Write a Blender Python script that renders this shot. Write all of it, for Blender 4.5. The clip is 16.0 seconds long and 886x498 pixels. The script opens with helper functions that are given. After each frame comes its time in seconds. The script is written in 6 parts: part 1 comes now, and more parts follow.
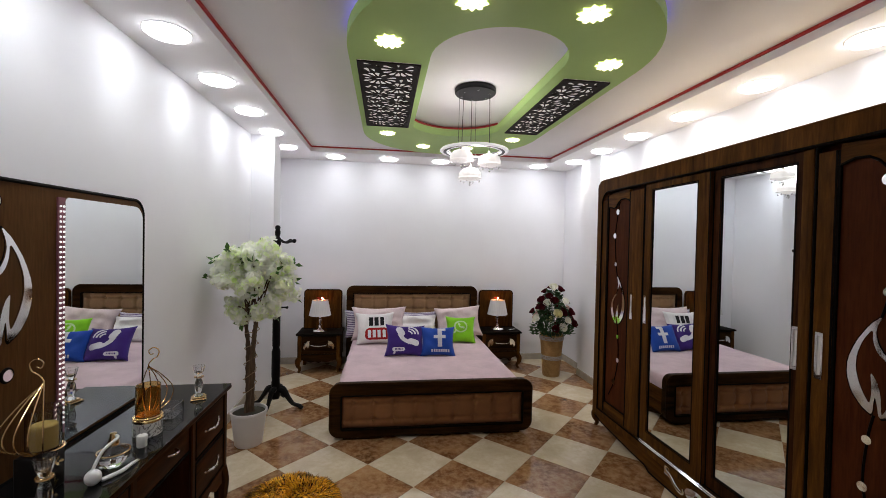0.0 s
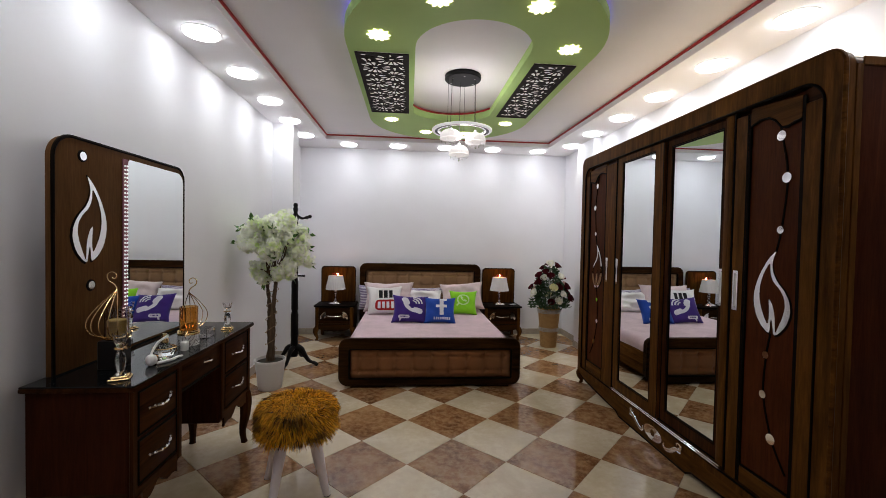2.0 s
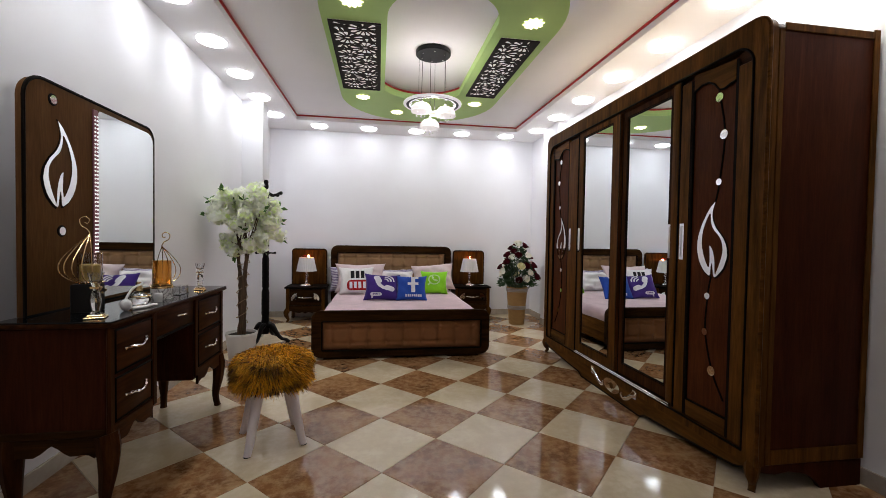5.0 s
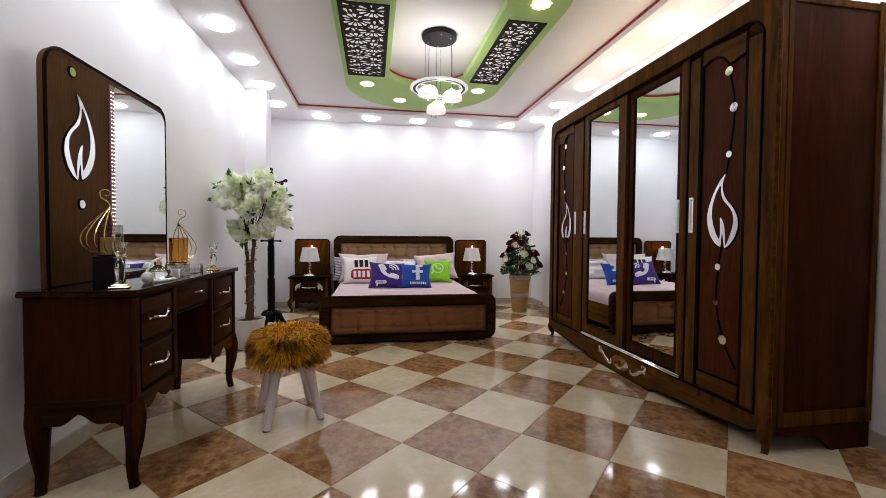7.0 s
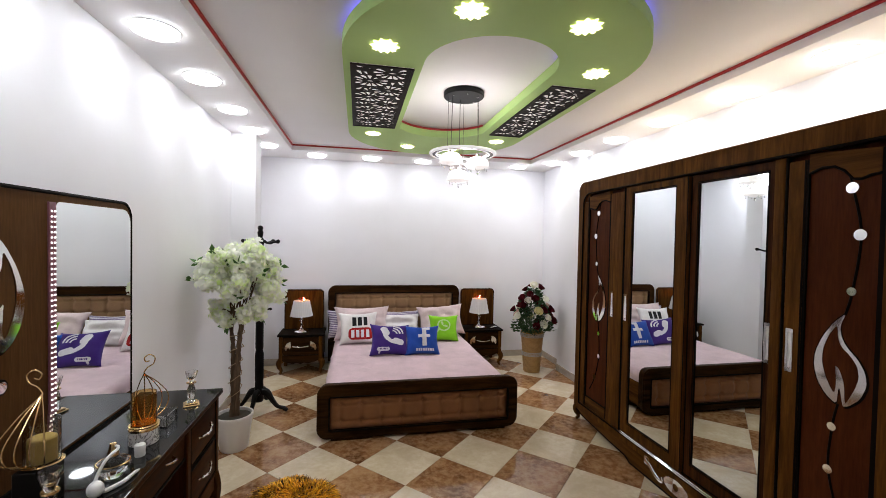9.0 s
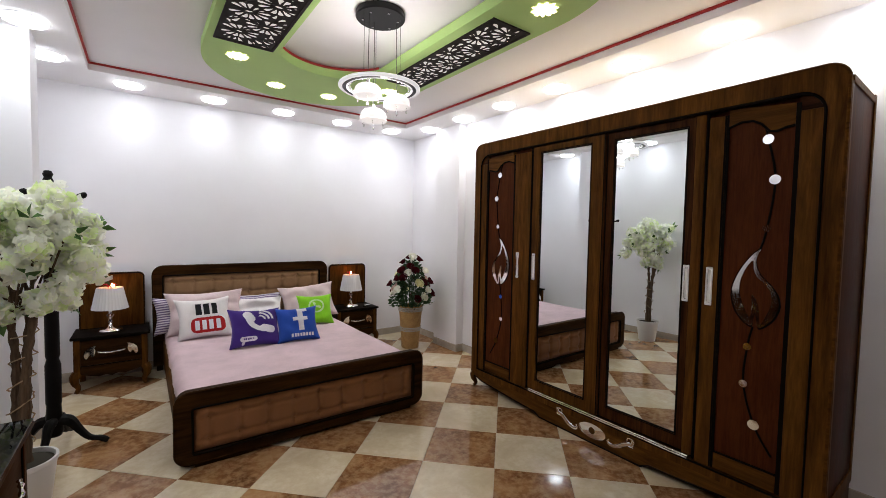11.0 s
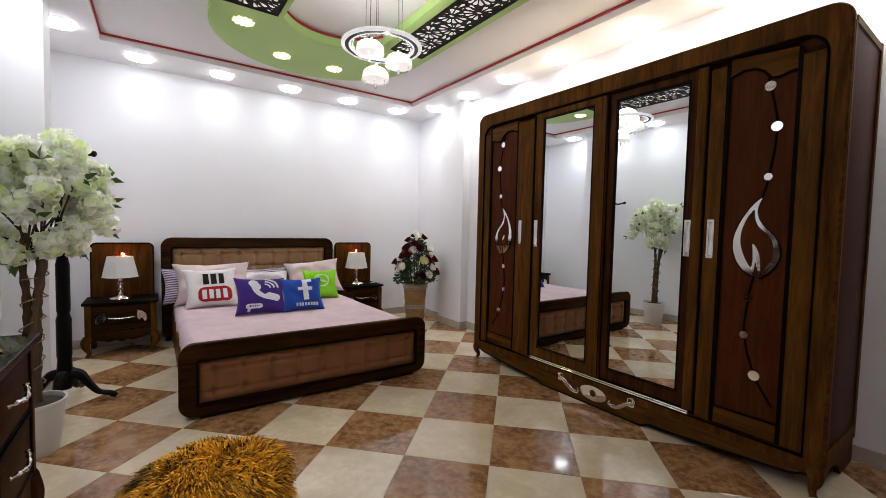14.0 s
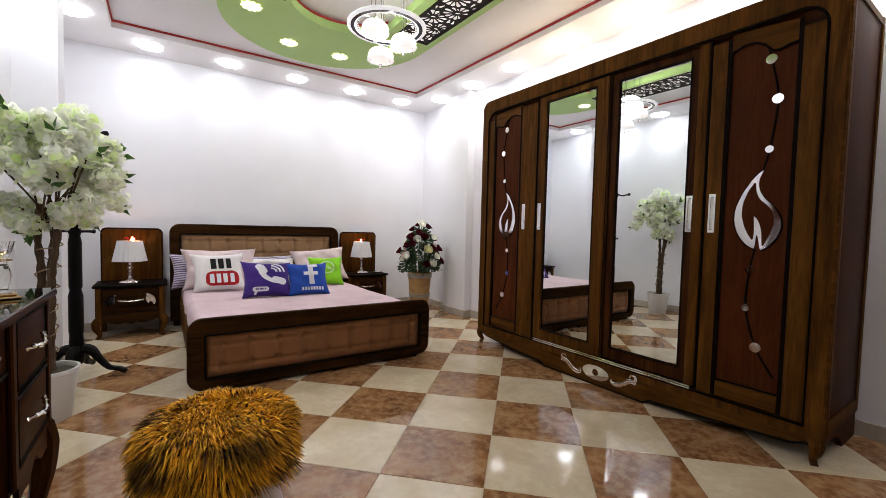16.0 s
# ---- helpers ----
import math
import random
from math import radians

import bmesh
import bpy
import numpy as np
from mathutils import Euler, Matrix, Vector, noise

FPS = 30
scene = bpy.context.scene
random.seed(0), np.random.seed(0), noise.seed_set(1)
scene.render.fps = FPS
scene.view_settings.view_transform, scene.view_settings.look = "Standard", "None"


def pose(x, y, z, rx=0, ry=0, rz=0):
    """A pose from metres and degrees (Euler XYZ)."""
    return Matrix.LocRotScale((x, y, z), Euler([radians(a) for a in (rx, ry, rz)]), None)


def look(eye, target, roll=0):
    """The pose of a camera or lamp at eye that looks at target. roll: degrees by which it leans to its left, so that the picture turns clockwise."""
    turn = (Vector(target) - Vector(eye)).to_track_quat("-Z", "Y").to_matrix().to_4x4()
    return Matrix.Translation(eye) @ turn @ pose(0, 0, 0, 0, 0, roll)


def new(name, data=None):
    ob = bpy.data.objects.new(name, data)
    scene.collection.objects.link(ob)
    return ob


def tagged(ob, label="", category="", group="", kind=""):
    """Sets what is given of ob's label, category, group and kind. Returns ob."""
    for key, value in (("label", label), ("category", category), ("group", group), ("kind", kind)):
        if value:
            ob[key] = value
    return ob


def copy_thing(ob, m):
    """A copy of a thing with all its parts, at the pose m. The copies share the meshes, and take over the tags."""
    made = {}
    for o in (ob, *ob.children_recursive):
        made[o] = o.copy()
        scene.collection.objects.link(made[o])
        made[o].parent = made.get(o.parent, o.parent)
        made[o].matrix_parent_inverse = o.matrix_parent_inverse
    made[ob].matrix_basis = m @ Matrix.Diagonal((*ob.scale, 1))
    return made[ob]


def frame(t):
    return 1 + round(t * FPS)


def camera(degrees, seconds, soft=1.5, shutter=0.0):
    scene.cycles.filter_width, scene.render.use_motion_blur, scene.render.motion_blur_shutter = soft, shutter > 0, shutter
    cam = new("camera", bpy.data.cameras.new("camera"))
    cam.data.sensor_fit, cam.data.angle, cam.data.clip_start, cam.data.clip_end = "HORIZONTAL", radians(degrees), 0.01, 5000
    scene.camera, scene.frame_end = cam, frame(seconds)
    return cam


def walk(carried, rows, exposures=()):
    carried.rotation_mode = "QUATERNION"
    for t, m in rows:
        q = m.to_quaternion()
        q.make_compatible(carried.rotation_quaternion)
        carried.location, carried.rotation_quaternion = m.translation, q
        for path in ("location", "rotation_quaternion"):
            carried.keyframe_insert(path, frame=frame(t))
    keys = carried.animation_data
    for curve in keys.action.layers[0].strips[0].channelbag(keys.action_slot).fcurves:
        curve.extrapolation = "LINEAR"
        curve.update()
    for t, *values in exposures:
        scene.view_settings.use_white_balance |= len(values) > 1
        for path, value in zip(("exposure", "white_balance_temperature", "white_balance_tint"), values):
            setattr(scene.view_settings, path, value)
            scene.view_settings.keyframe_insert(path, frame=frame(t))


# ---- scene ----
cam = camera(94.2, 16.0, soft=0.9)
EXPOSURES = [(0.0, -0.50), (0.5, -0.52), (1.5, -0.56), (4.0, -0.48), (6.5, -0.15), (7.5, -0.10), (8.5, -0.17), (9.5, -0.12), (12.0, -0.32), (13.0, -0.31), (14.5, -0.12), (16.0, 0.0)]
PATH = [
    (0, (0.118, 0.173, 1.662), (0.398, 2.153, 1.627), 1.2),
    (0.5, (0.219, -0.008, 1.636), (0.444, 1.978, 1.594), 1.8),
    (1, (0.199, -0.159, 1.586), (0.406, 1.83, 1.537), 1.4),
    (1.5, (0.268, -0.235, 1.526), (0.459, 1.755, 1.477), 1.7),
    (2, (0.328, -0.284, 1.429), (0.494, 1.708, 1.379), 1.1),
    (2.5, (0.339, -0.308, 1.318), (0.492, 1.686, 1.263), 1.2),
    (3, (0.345, -0.337, 1.229), (0.497, 1.656, 1.173), 1.6),
    (3.5, (0.357, -0.354, 1.189), (0.516, 1.638, 1.131), 1.5),
    (4, (0.358, -0.365, 1.177), (0.577, 1.622, 1.118), 1.1),
    (4.2, (0.359, -0.372, 1.181), (0.602, 1.612, 1.126), 1.1),
    (6.3, (0.197, -0.432, 1.15), (0.541, 1.537, 1.098), 0.6),
    (6.5, (0.195, -0.431, 1.118), (0.537, 1.538, 1.063), 0.7),
    (7, (0.196, -0.413, 1.047), (0.529, 1.558, 0.988), 0.4),
    (7.5, (0.176, -0.381, 1.111), (0.499, 1.592, 1.051), 0.7),
    (8, (0.159, -0.267, 1.406), (0.472, 1.708, 1.354), 1.3),
    (8.5, (0.146, -0.055, 1.62), (0.439, 1.923, 1.572), 1.3),
    (9, (-0.003, 0.153, 1.691), (0.403, 2.111, 1.644), 1.1),
    (9.5, (-0.158, 0.417, 1.707), (0.763, 2.192, 1.672), 1.4),
    (9.6, (-0.155, 0.466, 1.719), (0.834, 2.203, 1.671), 1.1),
    (9.7, (-0.17, 0.519, 1.706), (0.877, 2.222, 1.658), 1.1),
    (9.9, (-0.455, 0.835, 1.585), (0.738, 2.437, 1.481), 1.2),
    (10.85, (-0.446, 0.815, 1.482), (0.735, 2.425, 1.385), 1.1),
    (11.8, (-0.438, 0.794, 1.38), (0.732, 2.413, 1.289), 1.0),
    (12, (-0.412, 0.78, 1.386), (0.745, 2.408, 1.282), 0.9),
    (12.5, (-0.417, 0.779, 1.336), (0.74, 2.407, 1.235), 1.1),
    (13, (-0.415, 0.774, 1.288), (0.739, 2.404, 1.19), 1.2),
    (13.5, (-0.417, 0.77, 1.246), (0.736, 2.402, 1.148), 1.3),
    (14, (-0.418, 0.757, 1.208), (0.728, 2.393, 1.109), 1.3),
    (14.5, (-0.421, 0.749, 1.167), (0.722, 2.387, 1.069), 1.4),
    (15, (-0.421, 0.738, 1.132), (0.716, 2.381, 1.033), 1.4),
    (15.5, (-0.426, 0.73, 1.088), (0.706, 2.376, 0.995), 1.4),
    (16, (-0.431, 0.717, 1.059), (0.695, 2.367, 0.966), 1.4),
]
walk(cam, [(t, look(eye, target, roll)) for t, eye, target, roll in PATH], exposures=EXPOSURES)

# ---- world: the room is closed, so the world stays almost dark ----
world = bpy.data.worlds.new("world")
scene.world = world
world.use_nodes = True
world.node_tree.nodes["Background"].inputs[0].default_value = (0.5, 0.55, 0.6, 1)
world.node_tree.nodes["Background"].inputs[1].default_value = 0.05

PANEL_LIGHT = 23.0     # round LED panels in the soffit
STAR_LIGHT = 40.0      # crystal spots in the green ring
BEAM = 11.0            # downward beam of each soffit lamp, in watts
BULBS = 13.0           # bulbs inside the chandelier ring
GLOBE_LIGHT = 0.75      # chandelier glass

# ---- materials ----
def material(name, base, rough=0.5, metal=0.0, spec=0.5, emit=None, power=0.0, coat=0.0):
    m = bpy.data.materials.new(name)
    m.use_nodes = True
    b = m.node_tree.nodes["Principled BSDF"]
    b.inputs["Base Color"].default_value = (*base, 1)
    b.inputs["Roughness"].default_value = rough
    b.inputs["Metallic"].default_value = metal
    b.inputs["Specular IOR Level"].default_value = spec
    b.inputs["Coat Weight"].default_value = coat
    b.inputs["Coat Roughness"].default_value = 0.12
    if emit:
        b.inputs["Emission Color"].default_value = (*emit, 1)
        b.inputs["Emission Strength"].default_value = power
    return m


def nodes_of(m):
    return m.node_tree.nodes, m.node_tree.links, m.node_tree.nodes["Principled BSDF"]


def coords(m, scale=(1, 1, 1), jitter=False):
    n, l, b = nodes_of(m)
    tc = n.new("ShaderNodeTexCoord")
    mp = n.new("ShaderNodeMapping")
    mp.inputs["Scale"].default_value = scale
    l.new(tc.outputs["Object"], mp.inputs["Vector"])
    if jitter:
        oi = n.new("ShaderNodeObjectInfo")
        mu = n.new("ShaderNodeMath")
        mu.operation = "MULTIPLY"
        mu.inputs[1].default_value = 37.0
        l.new(oi.outputs["Random"], mu.inputs[0])
        cb = n.new("ShaderNodeCombineXYZ")
        for k in range(3):
            l.new(mu.outputs[0], cb.inputs[k])
        l.new(cb.outputs[0], mp.inputs["Location"])
    return mp.outputs["Vector"]


def noise_tex(m, vec, scale, detail=4.0, rough=0.55, distort=0.0):
    n, l, b = nodes_of(m)
    t = n.new("ShaderNodeTexNoise")
    t.inputs["Scale"].default_value = scale
    t.inputs["Detail"].default_value = detail
    t.inputs["Roughness"].default_value = rough
    t.inputs["Distortion"].default_value = distort
    l.new(vec, t.inputs["Vector"])
    return t.outputs["Fac"]


def ramp(m, fac, stops):
    n, l, b = nodes_of(m)
    r = n.new("ShaderNodeValToRGB")
    while len(r.color_ramp.elements) < len(stops):
        r.color_ramp.elements.new(0.5)
    for e, (p, c) in zip(r.color_ramp.elements, stops):
        e.position, e.color = p, (*c, 1)
    l.new(fac, r.inputs["Fac"])
    return r.outputs["Color"]


def mix(m, fac, a, b_, mode="MIX"):
    n, l, b = nodes_of(m)
    x = n.new("ShaderNodeMix")
    x.data_type, x.blend_type = "RGBA", mode
    for sock, v in ((x.inputs[0], fac), (x.inputs[6], a), (x.inputs[7], b_)):
        if isinstance(v, (int, float)):
            sock.default_value = v
        elif isinstance(v, tuple):
            sock.default_value = (*v, 1)
        else:
            l.new(v, sock)
    return x.outputs[2]


def bump(m, height, strength, distance=0.002):
    n, l, b = nodes_of(m)
    bp = n.new("ShaderNodeBump")
    bp.inputs["Strength"].default_value = strength
    bp.inputs["Distance"].default_value = distance
    l.new(height, bp.inputs["Height"])
    l.new(bp.outputs["Normal"], b.inputs["Normal"])


def vary_rough(m, fac, lo, hi):
    n, l, b = nodes_of(m)
    r = n.new("ShaderNodeMapRange")
    r.inputs[3].default_value, r.inputs[4].default_value = lo, hi
    l.new(fac, r.inputs[0])
    l.new(r.outputs[0], b.inputs["Roughness"])


def colour(m, socket):
    n, l, b = nodes_of(m)
    l.new(socket, b.inputs["Base Color"])


def wood(name, dark, light, axis, rough=0.42, coat=0.0):
    """Stained wood; the grain runs along the axis."""
    m = material(name, light, rough, spec=0.035, coat=coat)
    sc = {"x": (0.9, 10, 10), "y": (10, 0.9, 10), "z": (10, 10, 0.9)}[axis]
    v = coords(m, sc)
    g = noise_tex(m, v, 1.6, 6, 0.62, 1.2)
    fine = noise_tex(m, coords(m, tuple(6 * a for a in sc)), 2.0, 3, 0.6)
    c = ramp(m, g, [(0.3, dark), (0.52, tuple((a + b) / 2 for a, b in zip(dark, light))), (0.72, light)])
    stain = noise_tex(m, coords(m), 1.7, 2)
    c = mix(m, ramp(m, fine, [(0.35, (0.75,) * 3), (0.65, (1.0,) * 3)]), (0, 0, 0), c, "MIX")
    c = mix(m, 1.0, c, ramp(m, stain, [(0.3, (0.8,) * 3), (0.7, (1.1,) * 3)]), "MULTIPLY")
    colour(m, c)
    vary_rough(m, fine, rough - 0.08, rough + 0.1)
    bump(m, fine, 0.12, 0.0008)
    return m


def cloth(name, base, weave=420.0, rough=0.9, fold=0.0):
    m = material(name, base, rough, spec=0.2)
    b = m.node_tree.nodes["Principled BSDF"]
    b.inputs["Sheen Weight"].default_value = 0.15
    v = coords(m)
    f = noise_tex(m, v, weave, 2)
    big = noise_tex(m, v, 5.0, 3)
    c = ramp(m, big, [(0.3, tuple(a * 0.86 for a in base)), (0.7, tuple(min(1, a * 1.06) for a in base))])
    c = mix(m, 1.0, c, ramp(m, f, [(0.3, (0.85,) * 3), (0.7, (1.0,) * 3)]), "MULTIPLY")
    colour(m, c)
    bump(m, f if not fold else noise_tex(m, v, fold, 3, 0.5, 0.6), 0.35 if not fold else 0.6, 0.001 if not fold else 0.008)
    return m


WHITE_WALL = material("white_wall_paint", (0.79, 0.775, 0.79), 0.55, spec=0.3)
_v = coords(WHITE_WALL)
colour(WHITE_WALL, ramp(WHITE_WALL, noise_tex(WHITE_WALL, _v, 1.1, 4), [(0.3, (0.82, 0.81, 0.845)), (0.7, (0.87, 0.865, 0.905))]))
bump(WHITE_WALL, noise_tex(WHITE_WALL, _v, 90, 3), 0.08, 0.001)
CEILING_WHITE = material("ceiling_white_paint", (0.78, 0.76, 0.77), 0.7, spec=0.2)
_v = coords(CEILING_WHITE)
colour(CEILING_WHITE, ramp(CEILING_WHITE, noise_tex(CEILING_WHITE, _v, 1.3, 3), [(0.3, (0.86, 0.84, 0.845)), (0.7, (0.90, 0.88, 0.885))]))
bump(CEILING_WHITE, noise_tex(CEILING_WHITE, _v, 60, 2), 0.05, 0.001)
GREEN = material("green_ceiling_paint", (0.24, 0.42, 0.10), 0.6, spec=0.25)
_v = coords(GREEN)
colour(GREEN, ramp(GREEN, noise_tex(GREEN, _v, 2.0, 3), [(0.3, (0.45, 0.66, 0.24)), (0.7, (0.49, 0.71, 0.27))]))
RED_LINE = material("red_light_line", (0.36, 0.016, 0.016), 0.5, emit=(1.0, 0.03, 0.02), power=0.03)
BLUE_LINE = material("blue_light_line", (0.05, 0.05, 0.5), 0.5, emit=(0.12, 0.1, 1.0), power=6.0)
BLUE_DIM = material("dim_blue_strip", (0.05, 0.05, 0.3), 0.5, emit=(0.12, 0.1, 1.0), power=4.0)
GRILLE_BLACK = material("grille_dark_brown", (0.012, 0.008, 0.006), 0.6, spec=0.15)
GRILLE_BACK = material("grille_backlit_sheet", (0.8, 0.74, 0.72), 0.7, emit=(1.0, 0.9, 0.86), power=0.55)
LED_PANEL = material("led_panel_diffuser", (0.9, 0.9, 0.9), 0.5, emit=(0.93, 0.965, 1.0), power=PANEL_LIGHT)
LED_RIM = material("led_panel_rim", (0.85, 0.85, 0.85), 0.4)
STAR_BULB = material("spot_bulb", (1, 0.9, 0.7), 0.4, emit=(1.0, 0.88, 0.62), power=STAR_LIGHT)
STAR_GLASS = material("spot_crystal_petal", (1, 0.93, 0.75), 0.15, emit=(1.0, 0.86, 0.52), power=4.5)

GROUT = material("tile_grout", (0.50, 0.42, 0.32), 0.8)


def tile_material(name, dark, mid, light, vein):
    m = material(name, mid, 0.07, spec=0.5)
    v = coords(m, jitter=True)
    big = noise_tex(m, v, 4.2, 6, 0.6, 0.5)
    small = noise_tex(m, v, 22, 5, 0.65)
    c = ramp(m, big, [(0.32, dark), (0.5, mid), (0.68, light)])
    c = mix(m, ramp(m, small, [(0.42, (0, 0, 0)), (0.62, (0.55,) * 3)]), c, vein)
    colour(m, c)
    vary_rough(m, small, 0.045, 0.11)
    return m


TILE_BROWN = tile_material("brown_marbled_tile", (0.125, 0.048, 0.016), (0.245, 0.108, 0.041), (0.40, 0.215, 0.098), (0.50, 0.31, 0.165))
TILE_CREAM = tile_material("cream_marbled_tile", (0.55, 0.44, 0.295), (0.66, 0.55, 0.395), (0.74, 0.645, 0.49), (0.58, 0.46, 0.315))
SKIRT = tile_material("skirting_tile", (0.40, 0.35, 0.30), (0.48, 0.43, 0.37), (0.55, 0.5, 0.44), (0.42, 0.36, 0.3))
SKIRT.node_tree.nodes["Principled BSDF"].inputs["Roughness"].default_value = 0.2

WOOD_Z = wood("walnut_upright", (0.050, 0.0175, 0.0034), (0.180, 0.072, 0.0135), "z")
WOOD_Y = wood("walnut_lengthwise", (0.050, 0.0175, 0.0034), (0.180, 0.072, 0.0135), "y")
WOOD_X = wood("walnut_crosswise", (0.012, 0.0046, 0.0015), (0.066, 0.027, 0.0072), "x")
DARK_Y = wood("red_walnut_lengthwise", (0.014, 0.0040, 0.0013), (0.088, 0.0285, 0.0075), "y")
DARK_Z = wood("red_walnut_upright", (0.014, 0.0040, 0.0013), (0.095, 0.0320, 0.0085), "z")
PANEL_Z = wood("red_brown_panel", (0.060, 0.0150, 0.0048), (0.105, 0.0280, 0.0085), "z", 0.42)
BOARD = wood("smooth_brown_board", (0.125, 0.056, 0.0200), (0.155, 0.072, 0.0270), "z", 0.5)
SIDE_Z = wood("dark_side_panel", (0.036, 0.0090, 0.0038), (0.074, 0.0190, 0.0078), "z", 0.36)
# pale wood for the added board that bounces light to the soffit
BOUNCE_BOARD = wood("pale_bounce_board", (0.52, 0.42, 0.29), (0.66, 0.55, 0.40), "y", 0.6)
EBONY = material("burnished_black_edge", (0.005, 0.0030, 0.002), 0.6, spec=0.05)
RACK_BLACK = material("black_stained_wood", (0.005, 0.004, 0.004), 0.45, spec=0.12)
CHROME = material("polished_chrome", (0.86, 0.86, 0.87), 0.08, 1.0)
INLAY = material("mirror_inlay", (0.88, 0.88, 0.89), 0.06, 1.0)
MIRROR = material("mirror_glass", (0.84, 0.88, 0.89), 0.0, 1.0)
BRASS = material("gold_wire", (0.72, 0.50, 0.24), 0.22, 1.0)
BLACK_GLASS = material("black_glass_top", (0.004, 0.0045, 0.005), 0.03, spec=0.35)
LED_WHITE = material("mirror_led_bead", (1, 0.95, 0.95), 0.4, emit=(1.0, 0.93, 0.95), power=1.3)
LED_STRIP = material("led_strip_pink", (0.22, 0.07, 0.10), 0.5)

HEAD_FABRIC = cloth("taupe_velvet", (0.31, 0.178, 0.090))
FOOT_FABRIC = cloth("brown_velvet", (0.270, 0.112, 0.042))
PINK = cloth("pale_pink_cotton", (0.66, 0.49, 0.53), fold=9)
PINK_PILLOW = cloth("pink_pillow_cotton", (0.72, 0.57, 0.58), fold=14)
WHITE_CLOTH = cloth("white_cushion_cloth", (0.82, 0.78, 0.78))
PURPLE = cloth("purple_cushion_cloth", (0.055, 0.022, 0.21))
BLUE = cloth("blue_cushion_cloth", (0.018, 0.075, 0.42))
LIME = cloth("lime_cushion_cloth", (0.27, 0.70, 0.022))
PRINT_WHITE = cloth("print_white", (0.78, 0.76, 0.82))
PRINT_PALE = cloth("print_pale_green", (0.62, 0.85, 0.42))
PRINT_BLACK = cloth("print_black", (0.012, 0.012, 0.014))
PRINT_RED = cloth("print_red", (0.42, 0.012, 0.014))
STRIPED = cloth("lilac_striped_cotton", (0.6, 0.55, 0.62))
_n, _l, _b = nodes_of(STRIPED)
_w = _n.new("ShaderNodeTexWave")
_w.inputs["Scale"].default_value = 14
_w.bands_direction = "Z"
_l.new(coords(STRIPED), _w.inputs["Vector"])
colour(STRIPED, ramp(STRIPED, _w.outputs["Fac"], [(0.35, (0.62, 0.58, 0.64)), (0.6, (0.16, 0.11, 0.22))]))

SHADE = material("lamp_shade_fabric", (0.66, 0.64, 0.64), 0.8, spec=0.2)
SHADE.node_tree.nodes["Principled BSDF"].inputs["Subsurface Weight"].default_value = 0.0
AMBER_BULB = material("amber_bulb", (1, 0.4, 0.15), 0.4, emit=(1.0, 0.34, 0.10), power=80)
GLOBE = material("frosted_globe", (0.95, 0.92, 0.92), 0.35, emit=(1.0, 0.94, 0.92), power=GLOBE_LIGHT)
RING_WHITE = material("chandelier_ring_acrylic", (0.92, 0.92, 0.94), 0.3, emit=(0.95, 0.95, 1.0), power=0.5)
RING_DARK = material("chandelier_ring_dark", (0.02, 0.018, 0.035), 0.2)
CANOPY = material("black_canopy_metal", (0.008, 0.008, 0.009), 0.4, spec=0.25)
CABLE = material("dark_cable", (0.03, 0.03, 0.03), 0.5)


def glass(name, tint, rough=0.02):
    m = material(name, tint, rough)
    b = m.node_tree.nodes["Principled BSDF"]
    b.inputs["Transmission Weight"].default_value = 1.0
    b.inputs["IOR"].default_value = 1.46
    return m


CRYSTAL = glass("clear_crystal", (0.97, 0.97, 0.98))
SMOKE_GLASS = glass("smoky_glass", (0.75, 0.70, 0.66))
AMBER_GLASS = glass("amber_glass", (0.86, 0.56, 0.22))
CANDLE = material("yellow_wax", (0.72, 0.55, 0.16), 0.5)
WHITE_PLASTIC = material("white_plastic", (0.82, 0.81, 0.80), 0.3)
MARBLED = material("white_veined_marble", (0.76, 0.74, 0.73), 0.15)
_vein = noise_tex(MARBLED, coords(MARBLED), 14.0, 5, 0.6, 1.4)
colour(MARBLED, ramp(MARBLED, _vein, [(0.44, (0.78, 0.76, 0.75)), (0.485, (0.10, 0.09, 0.09)), (0.52, (0.76, 0.74, 0.73)), (0.70, (0.84, 0.82, 0.81))]))
BOX_BLACK = material("black_box_card", (0.008, 0.006, 0.005), 0.4, spec=0.2)

STOOL_LEG = material("white_painted_wood", (0.78, 0.70, 0.72), 0.4)
FUR_BASE = cloth("fur_backing", (0.10, 0.055, 0.012))
FUR = material("ochre_fur", (0.4, 0.25, 0.03), 0.6, spec=0.25)
_n, _l, _b = nodes_of(FUR)
_g = _n.new("ShaderNodeNewGeometry")
_c1 = ramp(FUR, _g.outputs["Random Per Island"], [(0.0, (0.03, 0.015, 0.004)), (0.14, (0.07, 0.028, 0.004)), (0.26, (0.55, 0.23, 0.008)), (0.7, (0.86, 0.43, 0.012)), (1.0, (0.95, 0.62, 0.04))])
_patch = noise_tex(FUR, coords(FUR), 11.0, 3)
colour(FUR, mix(FUR, 1.0, _c1, ramp(FUR, _patch, [(0.38, (0.26, 0.22, 0.18)), (0.52, (1.08, 1.0, 1.0))]), "MULTIPLY"))

